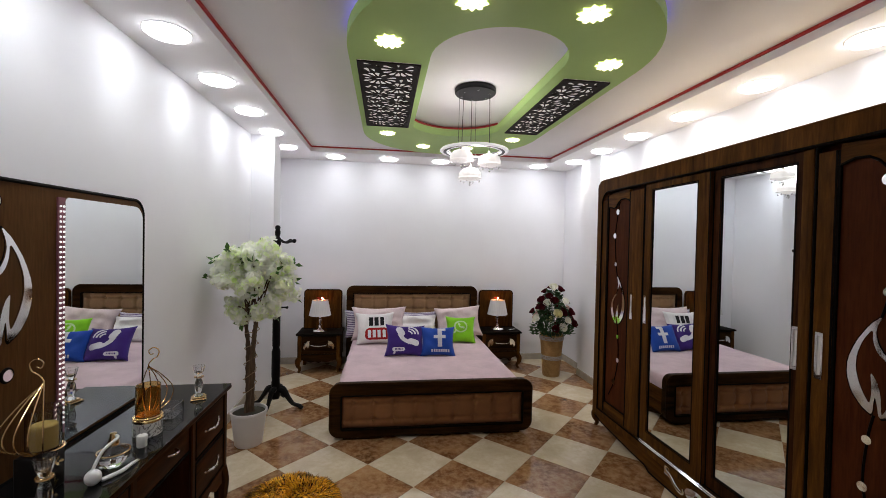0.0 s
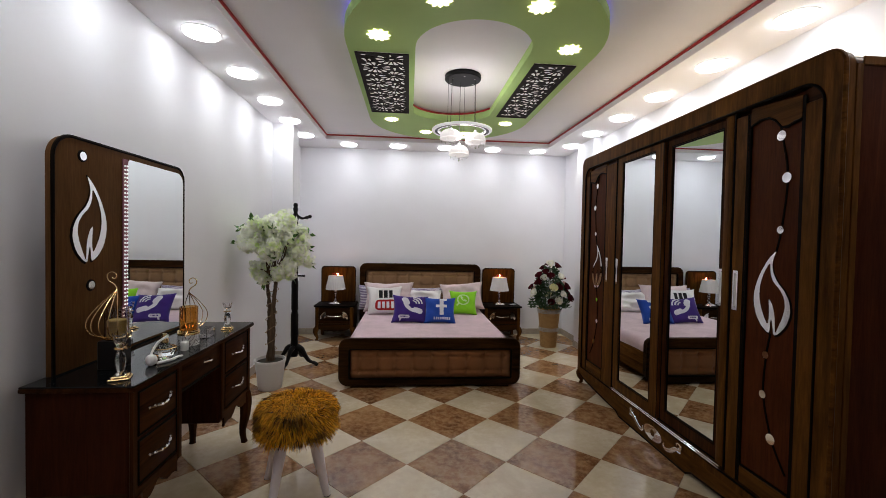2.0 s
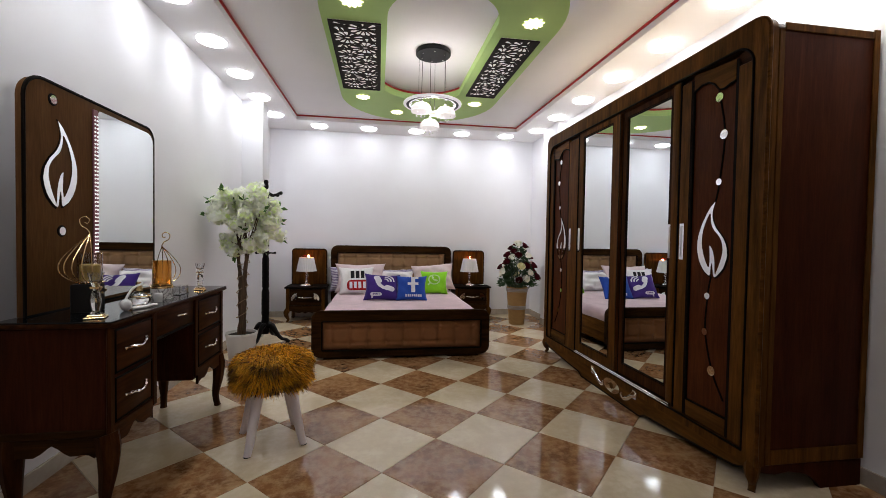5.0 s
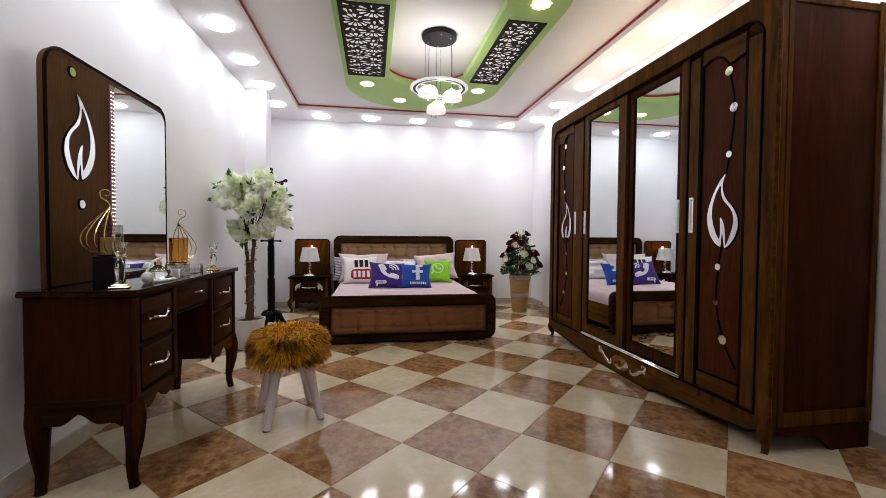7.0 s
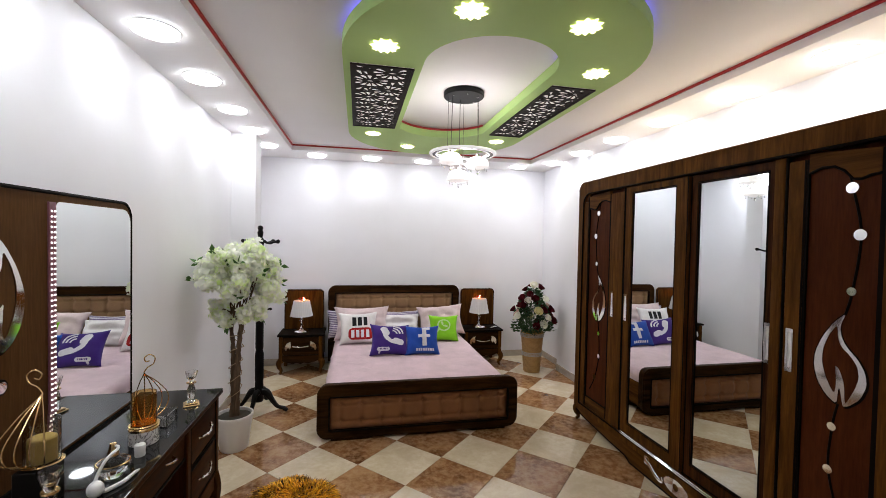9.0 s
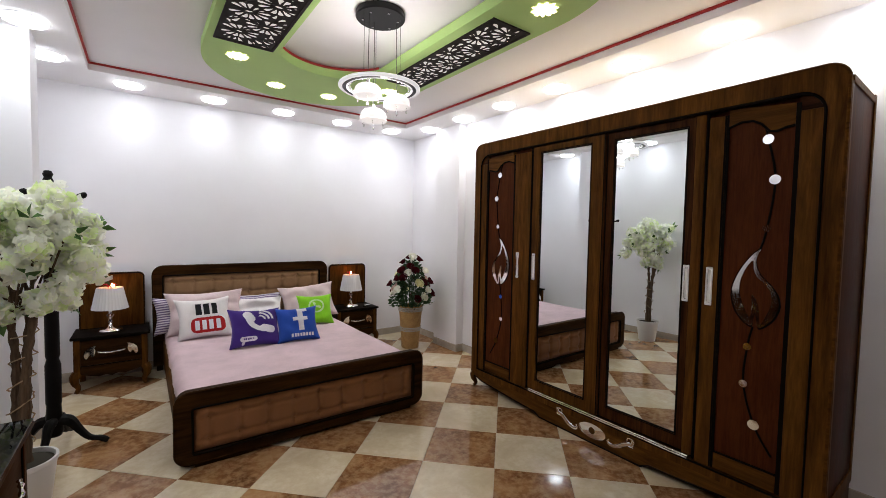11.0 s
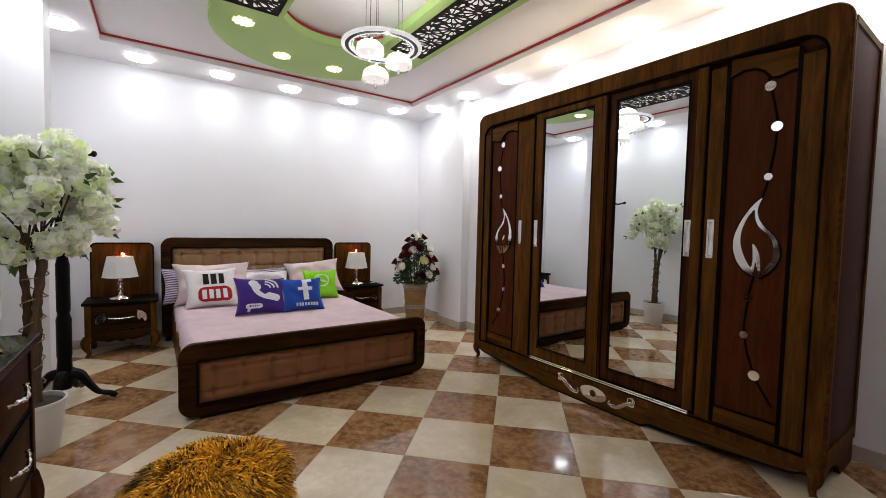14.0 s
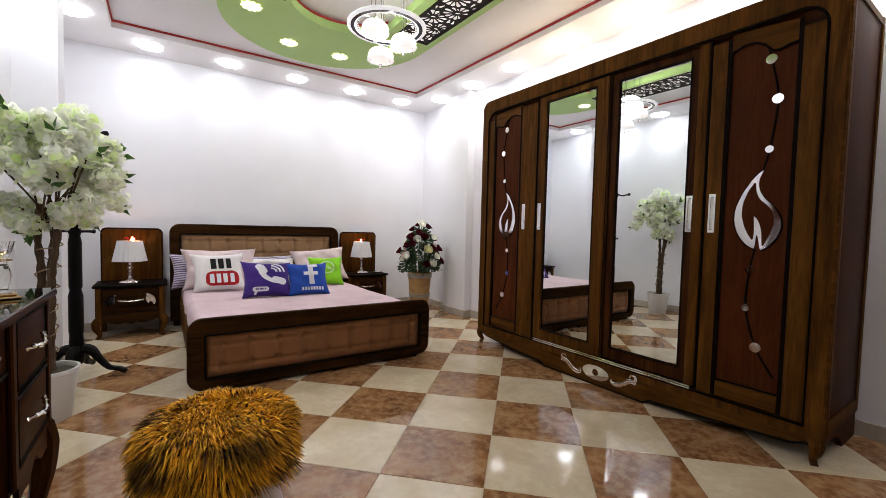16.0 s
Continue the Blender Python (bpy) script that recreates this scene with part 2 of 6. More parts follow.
BARK = wood("brown_bark", (0.07, 0.045, 0.03), (0.20, 0.13, 0.085), "z", 0.8, 0)
bump(BARK, noise_tex(BARK, coords(BARK, (30, 30, 5)), 2.0, 4), 0.6, 0.006)
TWINE = material("jute_twine", (0.30, 0.20, 0.12), 0.9)
POT_WHITE = material("white_pot_plastic", (0.66, 0.64, 0.64), 0.4)
SOIL = material("dark_moss", (0.03, 0.025, 0.015), 0.95)
LEAF = material("green_leaf", (0.06, 0.16, 0.025), 0.5)
DARK_LEAF = material("dark_green_leaf", (0.022, 0.070, 0.018), 0.5)


def petal_material(name, stops):
    m = material(name, stops[0][1], 0.65, spec=0.25)
    n, l, b = nodes_of(m)
    g = n.new("ShaderNodeNewGeometry")
    patch = noise_tex(m, coords(m), 8.0, 3)
    add = n.new("ShaderNodeMath")
    add.operation = "MULTIPLY_ADD"
    add.inputs[1].default_value = 0.45
    l.new(g.outputs["Random Per Island"], add.inputs[0])
    sub = n.new("ShaderNodeMath")
    sub.operation = "MULTIPLY"
    sub.inputs[1].default_value = 0.75
    l.new(patch, sub.inputs[0])
    l.new(sub.outputs[0], add.inputs[2])
    col = ramp(m, add.outputs[0], stops)
    colour(m, col)
    thin = n.new("ShaderNodeBsdfTranslucent")
    l.new(col, thin.inputs["Color"])
    blend = n.new("ShaderNodeMixShader")
    blend.inputs[0].default_value = 0.7
    l.new(b.outputs[0], blend.inputs[1])
    l.new(thin.outputs[0], blend.inputs[2])
    l.new(blend.outputs[0], n["Material Output"].inputs["Surface"])
    return m


BLOSSOM = petal_material("white_green_petals", [(0.30, (0.78, 0.94, 0.44)), (0.46, (0.93, 0.98, 0.74)), (0.62, (0.98, 0.98, 0.94))])
ROSE_WHITE = petal_material("white_rose_petals", [(0.2, (0.86, 0.84, 0.60)), (0.6, (0.95, 0.94, 0.88))])
ROSE_RED = petal_material("dark_red_rose_petals", [(0.2, (0.030, 0.003, 0.006)), (0.7, (0.095, 0.008, 0.014))])
ROSE_CREAM = petal_material("pale_yellow_rose_petals", [(0.2, (0.80, 0.76, 0.30)), (0.7, (0.90, 0.86, 0.55))])
ROSE_PINK = petal_material("pink_rose_petals", [(0.2, (0.55, 0.32, 0.28)), (0.7, (0.72, 0.52, 0.46))])
WICKER = material("woven_straw", (0.50, 0.32, 0.13), 0.7)
_v = coords(WICKER, (1, 1, 1))
_n, _l, _b = nodes_of(WICKER)
_w = _n.new("ShaderNodeTexWave")
_w.inputs["Scale"].default_value = 28
_w.inputs["Distortion"].default_value = 3
_w.bands_direction = "Z"
_l.new(_v, _w.inputs["Vector"])
colour(WICKER, ramp(WICKER, _w.outputs["Fac"], [(0.2, (0.27, 0.14, 0.042)), (0.7, (0.50, 0.30, 0.11))]))
bump(WICKER, _w.outputs["Fac"], 0.6, 0.004)
BRAID = material("grey_silver_braid", (0.42, 0.40, 0.38), 0.5)

# ---- mesh helpers ----
def finish(name, bm, mat, parent=None, label="", smooth=35):
    bmesh.ops.recalc_face_normals(bm, faces=bm.faces)
    me = bpy.data.meshes.new(name)
    bm.to_mesh(me)
    bm.free()
    for m in (mat if isinstance(mat, (list, tuple)) else [mat]):
        me.materials.append(m)
    if smooth:
        me.polygons.foreach_set("use_smooth", [True] * len(me.polygons))
        me.set_sharp_from_angle(angle=radians(smooth))
    ob = new(name, me)
    if parent:
        ob.parent = parent
    if label:
        ob["label"] = label
    return ob


def part(name, bm, mat, parent, label="", smooth=35):
    return finish(name, bm, mat, parent, label, smooth)


def thing(name, m, label, category, group="", kind=""):
    ob = new(name)
    ob.empty_display_size = 0.1
    ob.matrix_basis = m
    return tagged(ob, label, category, group, kind)


def box(x0, x1, y0, y1, z0, z1, bevel=0.0, seg=2, bm=None):
    b = bmesh.new()
    r = bmesh.ops.create_cube(b, size=1.0)
    for v in r["verts"]:
        v.co = Vector(((x0 + x1) / 2 + v.co.x * (x1 - x0), (y0 + y1) / 2 + v.co.y * (y1 - y0), (z0 + z1) / 2 + v.co.z * (z1 - z0)))
    if bevel:
        bmesh.ops.bevel(b, geom=list(b.edges), offset=bevel, segments=seg, profile=0.5, affect="EDGES")
    return join(bm, b)


def join(bm, b):
    if bm is None:
        return b
    me = bpy.data.meshes.new("tmp")
    b.to_mesh(me)
    b.free()
    bm.from_mesh(me)
    bpy.data.meshes.remove(me)
    return bm


def prism(poly, axis, a, b, bm=None, bevel=0.0):
    """A polygon in the two other axes (in order), drawn out along axis from a to b."""
    k = "xyz".index(axis)
    o = [i for i in range(3) if i != k]
    m = bmesh.new()
    rings = []
    for d in (a, b):
        ring = []
        for p in poly:
            c = [0, 0, 0]
            c[k], c[o[0]], c[o[1]] = d, p[0], p[1]
            ring.append(m.verts.new(c))
        rings.append(ring)
    m.faces.new(rings[0])
    m.faces.new(rings[1])
    n = len(poly)
    for i in range(n):
        m.faces.new((rings[0][i], rings[0][(i + 1) % n], rings[1][(i + 1) % n], rings[1][i]))
    bmesh.ops.recalc_face_normals(m, faces=m.faces)
    if bevel:
        caps = [e for e in m.edges if len({round(v.co[k], 5) for v in e.verts}) == 1]
        bmesh.ops.bevel(m, geom=caps, offset=bevel, segments=2, profile=0.5, affect="EDGES")
    return join(bm, m)


def plate(outer, holes, axis, a, b, bm=None):
    """A flat plate with holes, drawn out along axis."""
    k = "xyz".index(axis)
    o = [i for i in range(3) if i != k]
    m = bmesh.new()

    def at(p, d):
        c = [0, 0, 0]
        c[k], c[o[0]], c[o[1]] = d, p[0], p[1]
        return m.verts.new(c)
    edges = []
    for loop in [outer] + holes:
        vs = [at(p, a) for p in loop]
        edges += [m.edges.new((vs[i], vs[(i + 1) % len(vs)])) for i in range(len(vs))]
    bmesh.ops.triangle_fill(m, edges=edges, use_beauty=True)
    r = bmesh.ops.extrude_face_region(m, geom=list(m.faces), use_keep_orig=True)
    for v in r["geom"]:
        if isinstance(v, bmesh.types.BMVert):
            v.co[k] = b
    bmesh.ops.recalc_face_normals(m, faces=m.faces)
    return join(bm, m)


def rounded(x0, x1, y0, y1, radii, seg=6):
    """A rectangle with rounded corners; radii for (x0y0, x1y0, x1y1, x0y1)."""
    pts = []
    for (cx, cy, sx, sy, a0), r in zip(((x0, y0, 1, 1, 180), (x1, y0, -1, 1, 270), (x1, y1, -1, -1, 0), (x0, y1, 1, -1, 90)), radii):
        if r <= 0:
            pts.append((cx, cy))
            continue
        for i in range(seg + 1):
            a = radians(a0 + 90 * i / seg)
            pts.append((cx + sx * r + r * math.cos(a), cy + sy * r + r * math.sin(a)))
    return pts


def lathe(profile, seg=24, centre=(0, 0, 0), bm=None, ripple=0.0, waves=0, capped=True):
    m = bmesh.new()
    rings = []
    for r, z in profile:
        ring = []
        for i in range(seg):
            a = 2 * math.pi * i / seg
            q = r * (1 + ripple * math.cos(waves * a))
            ring.append(m.verts.new((centre[0] + q * math.cos(a), centre[1] + q * math.sin(a), centre[2] + z)))
        rings.append(ring)
    for p, q in zip(rings, rings[1:]):
        for i in range(seg):
            m.faces.new((p[i], p[(i + 1) % seg], q[(i + 1) % seg], q[i]))
    if capped and profile[0][0] > 1e-4:
        m.faces.new(rings[0][::-1])
    if capped and profile[-1][0] > 1e-4:
        m.faces.new(rings[-1])
    bmesh.ops.remove_doubles(m, verts=m.verts, dist=1e-5)
    return join(bm, m)


def sweep(points, radius, seg=8, bm=None, closed=False, flat=1.0):
    """A tube along points; radius is a number or one for each point."""
    m = bmesh.new()
    pts = [Vector(p) for p in points]
    n = len(pts)
    rings = []
    side = None
    for i, p in enumerate(pts):
        if closed:
            d = pts[(i + 1) % n] - pts[i - 1]
        else:
            d = pts[min(i + 1, n - 1)] - pts[max(i - 1, 0)]
        d.normalize()
        if side is None:
            side = d.orthogonal().normalized()
        side = (side - d * side.dot(d)).normalized()
        up = d.cross(side)
        r = radius[i] if isinstance(radius, (list, tuple)) else radius
        rings.append([m.verts.new(p + r * (math.cos(2 * math.pi * k / seg) * side + flat * math.sin(2 * math.pi * k / seg) * up)) for k in range(seg)])
    last = n if closed else n - 1
    for i in range(last):
        p, q = rings[i], rings[(i + 1) % n]
        for k in range(seg):
            m.faces.new((p[k], p[(k + 1) % seg], q[(k + 1) % seg], q[k]))
    if not closed:
        m.faces.new(rings[0][::-1])
        m.faces.new(rings[-1])
    return join(bm, m)


def bezier(p0, p1, p2, p3, n=12):
    out = []
    for i in range(n + 1):
        t = i / n
        out.append(tuple((1 - t) ** 3 * a + 3 * (1 - t) ** 2 * t * b + 3 * (1 - t) * t * t * c + t ** 3 * d for a, b, c, d in zip(p0, p1, p2, p3)))
    return out


def spline(keys, n=8):
    """A smooth line through keys."""
    pts = [Vector(k) for k in keys]
    out = []
    for i in range(len(pts) - 1):
        a, b, c, d = pts[max(i - 1, 0)], pts[i], pts[i + 1], pts[min(i + 2, len(pts) - 1)]
        for j in range(n):
            t = j / n
            out.append(0.5 * ((2 * b) + (c - a) * t + (2 * a - 5 * b + 4 * c - d) * t * t + (3 * b - a - 3 * c + d) * t ** 3))
    out.append(pts[-1])
    return out


def disc(radius, z0, z1, centre=(0, 0), seg=32, bm=None):
    return lathe([(radius, z0), (radius, z1)], seg, (centre[0], centre[1], 0), bm)


def cushion(w, h, t, n=26, m=None, sag=0.0, bumps=0.0, seed=0):
    """A stuffed cushion standing in x (width) and z (height), its front at -y."""
    b = m or bmesh.new()
    rnd = random.Random(seed)
    ox, oy = rnd.uniform(0, 50), rnd.uniform(0, 50)
    grids = []
    for sgn in (-1, 1):
        g = []
        for j in range(n + 1):
            row = []
            for i in range(n + 1):
                row.append(b.verts.new(cushion_point(2 * i / n - 1, 2 * j / n - 1, w, h, t, sgn, bumps, ox, oy)))
            g.append(row)
        grids.append(g)
        for j in range(n):
            for i in range(n):
                q = (g[j][i], g[j][i + 1], g[j + 1][i + 1], g[j + 1][i])
                b.faces.new(q if sgn < 0 else q[::-1])
    bmesh.ops.remove_doubles(b, verts=b.verts, dist=1e-5)
    return b, (ox, oy)


def cushion_point(u, v, w, h, t, sgn, bumps, ox, oy):
    pinch = 1 - 0.09 * (1 - abs(u) ** 2) * abs(v) ** 4 if abs(v) > abs(u) else 1 - 0.09 * (1 - abs(v) ** 2) * abs(u) ** 4
    d = max(0.0, (1 - u ** 4) * (1 - v ** 4)) ** 0.5
    wr = bumps * d * noise.noise(Vector((u * 2.2 + ox, v * 2.2 + oy, 0)))
    return Vector((u * w / 2 * (1 - 0.05 * (1 - v * v)) * pinch, sgn * (t / 2) * d - wr * (1 if sgn < 0 else 0), (v * (1 - 0.05 * (1 - u * u)) * pinch + 1) * h / 2))


def emblem(mask, w, h, t, off, bumps=0.0, n=110, lift=0.0025):
    """The cells of a cushion's front inside mask(u, v), lifted a little: a printed emblem."""
    b = bmesh.new()
    verts = {}

    def vert(i, j):
        if (i, j) not in verts:
            p = cushion_point(2 * i / n - 1, 2 * j / n - 1, w, h, t, -1, bumps, *off)
            verts[i, j] = b.verts.new(p + Vector((0, -lift, 0)))
        return verts[i, j]
    for j in range(n):
        for i in range(n):
            if mask(2 * (i + 0.5) / n - 1, 2 * (j + 0.5) / n - 1):
                b.faces.new((vert(i, j), vert(i + 1, j), vert(i + 1, j + 1), vert(i, j + 1)))
    return b


# ---- plan of the room ----
LEFT, RIGHT, BACK, FRONT = -1.25, 2.69, 5.84, -1.90
SOFFIT, TRAY, GREEN_Z = 2.715, 2.780, 2.685
TX0, TX1, TY0, TY1 = -0.780, 2.235, 1.30, 5.30    # tray in the ceiling
TH = 0.2

# walls
def wall(name, x0, x1, y0, y1, label):
    ob = finish(name, box(x0, x1, y0, y1, 0, 2.95), WHITE_WALL, smooth=0)
    return tagged(ob, label, "wall", kind="structure")


wall("wall_west", LEFT - TH, LEFT, FRONT - TH, BACK + TH, "plain white painted bedroom wall behind the dressing table")
wall("wall_north", LEFT, RIGHT, BACK, BACK + TH, "plain white painted wall behind the bed")
wall("wall_east", RIGHT, RIGHT + TH, FRONT - TH, BACK + TH, "plain white painted wall behind the wardrobe")
wall("wall_south", LEFT, RIGHT, FRONT - TH, FRONT, "plain white painted wall closing the room")
wall("pillar_west", LEFT, -1.020, 4.62, 4.85, "white painted pillar in the room corner")
wall("pillar_east", 2.585, RIGHT, 4.66, 5.12, "white painted pillar beside the wardrobe")

# ceiling: soffit round a raised tray
bm = bmesh.new()
for b in ((LEFT, TX0, FRONT, BACK), (TX1, RIGHT, FRONT, BACK), (TX0, TX1, FRONT, TY0), (TX0, TX1, TY1, BACK)):
    box(*b, SOFFIT, 2.95, bm=bm)
box(TX0, TX1, TY0, TY1, TRAY, 2.95, bm=bm)
tagged(finish("ceiling", bm, CEILING_WHITE, smooth=0), "white painted tray ceiling with a lower border", "ceiling", kind="structure")

# red line where the tray meets its border
bm = bmesh.new()
for b in ((TX0, TX0 + 0.013, TY0, TY1), (TX1 - 0.013, TX1, TY0, TY1), (TX0 + 0.013, TX1 - 0.013, TY0, TY0 + 0.013), (TX0 + 0.013, TX1 - 0.013, TY1 - 0.013, TY1)):
    box(*b, TRAY - 0.016, TRAY - 0.001, bm=bm)
tagged(finish("trim", bm, RED_LINE, smooth=0), "thin red line along the ceiling tray", "trim", kind="structure")

# green ring hung below the tray
RCX, RN, RF, RO = 0.735, 2.45, 4.12, 0.835
outer, inner = [], []
for i in range(33):
    a = math.pi * i / 32
    outer.append((RCX + RO * math.cos(a), RF + RO * math.sin(a)))
for i in range(33):
    a = math.pi + math.pi * i / 32
    outer.append((RCX + RO * math.cos(a), RN + RO * math.sin(a)))
for i in range(25):
    a = radians(26) + radians(128) * i / 24
    inner.append((RCX + 0.43 * math.cos(a), 3.695 + 0.43 * math.sin(a)))
for i in range(25):
    a = math.pi + math.pi * i / 24
    inner.append((RCX + 0.385 * math.cos(a), 2.46 + 0.385 * math.sin(a)))
ring = thing("ceiling_ring", pose(0, 0, 0), "green painted oval plaster ring hung below the ceiling", "ceiling ring", kind="structure")
part("ring_body", plate(outer, [inner], "z", GREEN_Z, TRAY - 0.03), GREEN, ring)
# set-back neck that carries the ring
shrink = lambda loop, k: [(RCX + (x - RCX) * k, 3.28 + (y - 3.28) * k) for x, y in loop]
part("ring_neck", plate(shrink(outer, 0.93), [shrink(inner, 1.10)], "z", TRAY - 0.03, TRAY - 0.0005), CEILING_WHITE, ring)
near_arc = [(RCX + 0.80 * math.cos(a), RN + 0.80 * math.sin(a), TRAY - 0.018) for a in [radians(180 + 180 * i / 24) for i in range(25)]]
part("light_strip", sweep(near_arc, 0.006, 6), BLUE_LINE, ring, "blue light strip behind the ring's edge")
near_arc = [(RCX + 0.41 * math.cos(a), 2.46 + 0.41 * math.sin(a), TRAY - 0.018) for a in [radians(180 + 180 * i / 24) for i in range(25)]]
part("light_strip", sweep(near_arc, 0.003, 6), BLUE_DIM, ring, "blue light strip behind the ring's edge")
far_arc = [(RCX + 0.432 * math.cos(a), 3.695 + 0.432 * math.sin(a), TRAY - 0.02) for a in [radians(26 + 128 * i / 24) for i in range(25)]]
part("light_strip", sweep(far_arc, 0.011, 6), RED_LINE, ring, "red light strip behind the ring's edge")


# cut-out grilles in the ring
def petal(cx, cy, ang, r0, r1, w):
    """A teardrop slot from radius r0 to r1, widest near its outer end."""
    pts = ((0.0, 0.14), (0.25, 0.40), (0.5, 0.70), (0.75, 0.98), (0.9, 0.86), (0.975, 0.5))
    loop = [(r0 + (r1 - r0) * a, w * q) for a, q in pts] + [(r1, 0.0)] + [(r0 + (r1 - r0) * a, -w * q) for a, q in reversed(pts)]
    c, sn = math.cos(ang), math.sin(ang)
    return [(cx + x * c - y * sn, cy + x * sn + y * c) for x, y in loop]


def ellipse(cx, cy, a, b, ang=0.0, n=10):
    c, sn = math.cos(ang), math.sin(ang)
    return [(cx + a * math.cos(t) * c - b * math.sin(t) * sn, cy + a * math.cos(t) * sn + b * math.sin(t) * c) for t in [2 * math.pi * i / n for i in range(n)]]


def grille(x0, x1, y0, y1, seed):
    g = thing("ceiling_grille", pose((x0 + x1) / 2, (y0 + y1) / 2, GREEN_Z - 0.003), "dark laser-cut ceiling grille with a leaf-fan pattern", "ceiling grille", "grilles in the ceiling ring")
    hw, hl = (x1 - x0) / 2, (y1 - y0) / 2
    rnd = random.Random(seed)
    holes, flowers = [], []
    k = 0
    y = -hl + 0.10
    while y < hl - 0.06:
        flowers.append(((-0.062 if k % 2 else 0.062), y))
        y += 0.148
        k += 1
    taken = []

    def free(loop):
        cx = sum(p[0] for p in loop) / len(loop)
        cy = sum(p[1] for p in loop) / len(loop)
        rad = max(math.hypot(p[0] - cx, p[1] - cy) for p in loop)
        if any(abs(p[0]) > hw - 0.020 or abs(p[1]) > hl - 0.020 for p in loop):
            return False
        pts = loop + [((a[0] + b[0]) / 2, (a[1] + b[1]) / 2) for a, b in zip(loop, loop[1:] + loop[:1])] + [(cx, cy)]
        for o in taken:
            if math.hypot(o[0] - cx, o[1] - cy) > o[2] + rad:
                continue
            if min(math.hypot(p[0] - q[0], p[1] - q[1]) for p in pts for q in o[3]) < 0.0048:
                return False
        taken.append((cx, cy, rad, pts))
        return True
    for fx, fy in flowers:
        e = ellipse(fx, fy, 0.022, 0.013, rnd.uniform(-0.4, 0.4))
        if free(e):
            holes.append(e)
    for fx, fy in flowers:
        for i in range(13):
            a = 2 * math.pi * (i + 0.5) / 13
            p = petal(fx, fy, a, 0.032, 0.104 + 0.010 * math.cos(2 * a), 0.0165)
            if free(p):
                holes.append(p)
    for i in range(1800):
        fx, fy = rnd.uniform(-hw, hw), rnd.uniform(-hl, hl)
        near = min(flowers, key=lambda f: math.hypot(f[0] - fx, f[1] - fy))
        a = math.atan2(fy - near[1], fx - near[0])
        k = 1.0 - 0.6 * i / 1800
        q = petal(fx, fy, a + rnd.uniform(-0.25, 0.25), -0.036 * k, 0.036 * k, 0.0160 * k)
        if free(q):
            holes.append(q)
    rect = [(-hw, -hl), (hw, -hl), (hw, hl), (-hw, hl)]
    part("cut_panel", plate(rect, holes, "z", -0.005, 0.0), GRILLE_BLACK, g, smooth=0)
    part("backing", box(-hw + 0.004, hw - 0.004, -hl + 0.004, hl - 0.004, 0.0003, 0.0028), GRILLE_BACK, g, "pale backing sheet", smooth=0)
    bm = bmesh.new()
    for b in ((-hw, -hw + 0.016, -hl, hl), (hw - 0.016, hw, -hl, hl), (-hw + 0.016, hw - 0.016, -hl, -hl + 0.016), (-hw + 0.016, hw - 0.016, hl - 0.016, hl)):
        box(*b, -0.009, -0.0052, bm=bm)
    part("frame", bm, GRILLE_BLACK, g, smooth=0)
    return g


grille(-0.060, 0.308, 2.565, 3.885, 3)
grille(1.192, 1.498, 2.60, 3.875, 8)

# round LED panels in the soffit
panel = thing("ceiling_light", pose(-1.01, 2.49, SOFFIT), "round white LED panel light set flush in the ceiling border", "ceiling light", "ceiling border lights")
part("diffuser", lathe([(0.106, -0.001), (0.105, -0.012), (0.098, -0.019), (0.05, -0.022), (0.0, -0.0225)], 32), LED_PANEL, panel, "glowing round diffuser")
part("rim", lathe([(0.1065, -0.001), (0.112, -0.001), (0.1115, -0.004), (0.1075, -0.006), (0.1065, -0.006), (0.1065, -0.001)], 32), LED_RIM, panel)
SPOTS = [(-1.01, y) for y in (0.55, 1.20, 1.85, 3.13, 3.79, 4.45, 5.10)]
SPOTS += [(x, 5.53) for x in (-0.52, 0.15, 0.82, 1.49, 2.15)]
SPOTS += [(2.485, y) for y in (5.13, 4.48, 3.83, 3.19, 2.54, 1.90, 1.25, 0.60)]
for x, y in SPOTS:
    copy_thing(panel, pose(x, y, SOFFIT))
for x, y in SPOTS + [(-1.01, 2.49)]:
    lamp = bpy.data.lights.new("ceiling_light_beam", "SPOT")
    warm = x > 2.4
    lamp.energy, lamp.color = (BEAM * 1.5, (1.0, 0.94, 0.82)) if warm else (BEAM * 0.85, (0.93, 0.97, 1.0))
    lamp.spot_size, lamp.spot_blend, lamp.shadow_soft_size = radians(150 if warm else 125), 1.0, 0.06
    new("ceiling_light_beam", lamp).matrix_basis = pose(x, y, SOFFIT - 0.035)

# crystal spots in the green ring
star = thing("crystal_spotlight", pose(0.120, 2.32, GREEN_Z), "small star-shaped crystal spotlight, lit warm", "spotlight", "spotlights in the green ring")
part("bulb", lathe([(0.0, -0.022), (0.016, -0.020), (0.027, -0.010), (0.027, -0.001)], 16), STAR_BULB, star, "glowing warm bulb")
bm = bmesh.new()
for i in range(10):
    a = 2 * math.pi * i / 10
    c, sn = math.cos(a), math.sin(a)
    quad = [(0.030, 0.0), (0.052, 0.017), (0.078, 0.0), (0.052, -0.017)]
    lo = [bm.verts.new((x * c - y * sn, x * sn + y * c, -0.003)) for x, y in quad]
    top = bm.verts.new((0.05 * c, 0.05 * sn, -0.018))
    bm.faces.new(lo)
    for k in range(4):
        bm.faces.new((lo[k], lo[(k + 1) % 4], top))
part("crystal_petals", bm, STAR_GLASS, star, "faceted crystal petals", smooth=0)
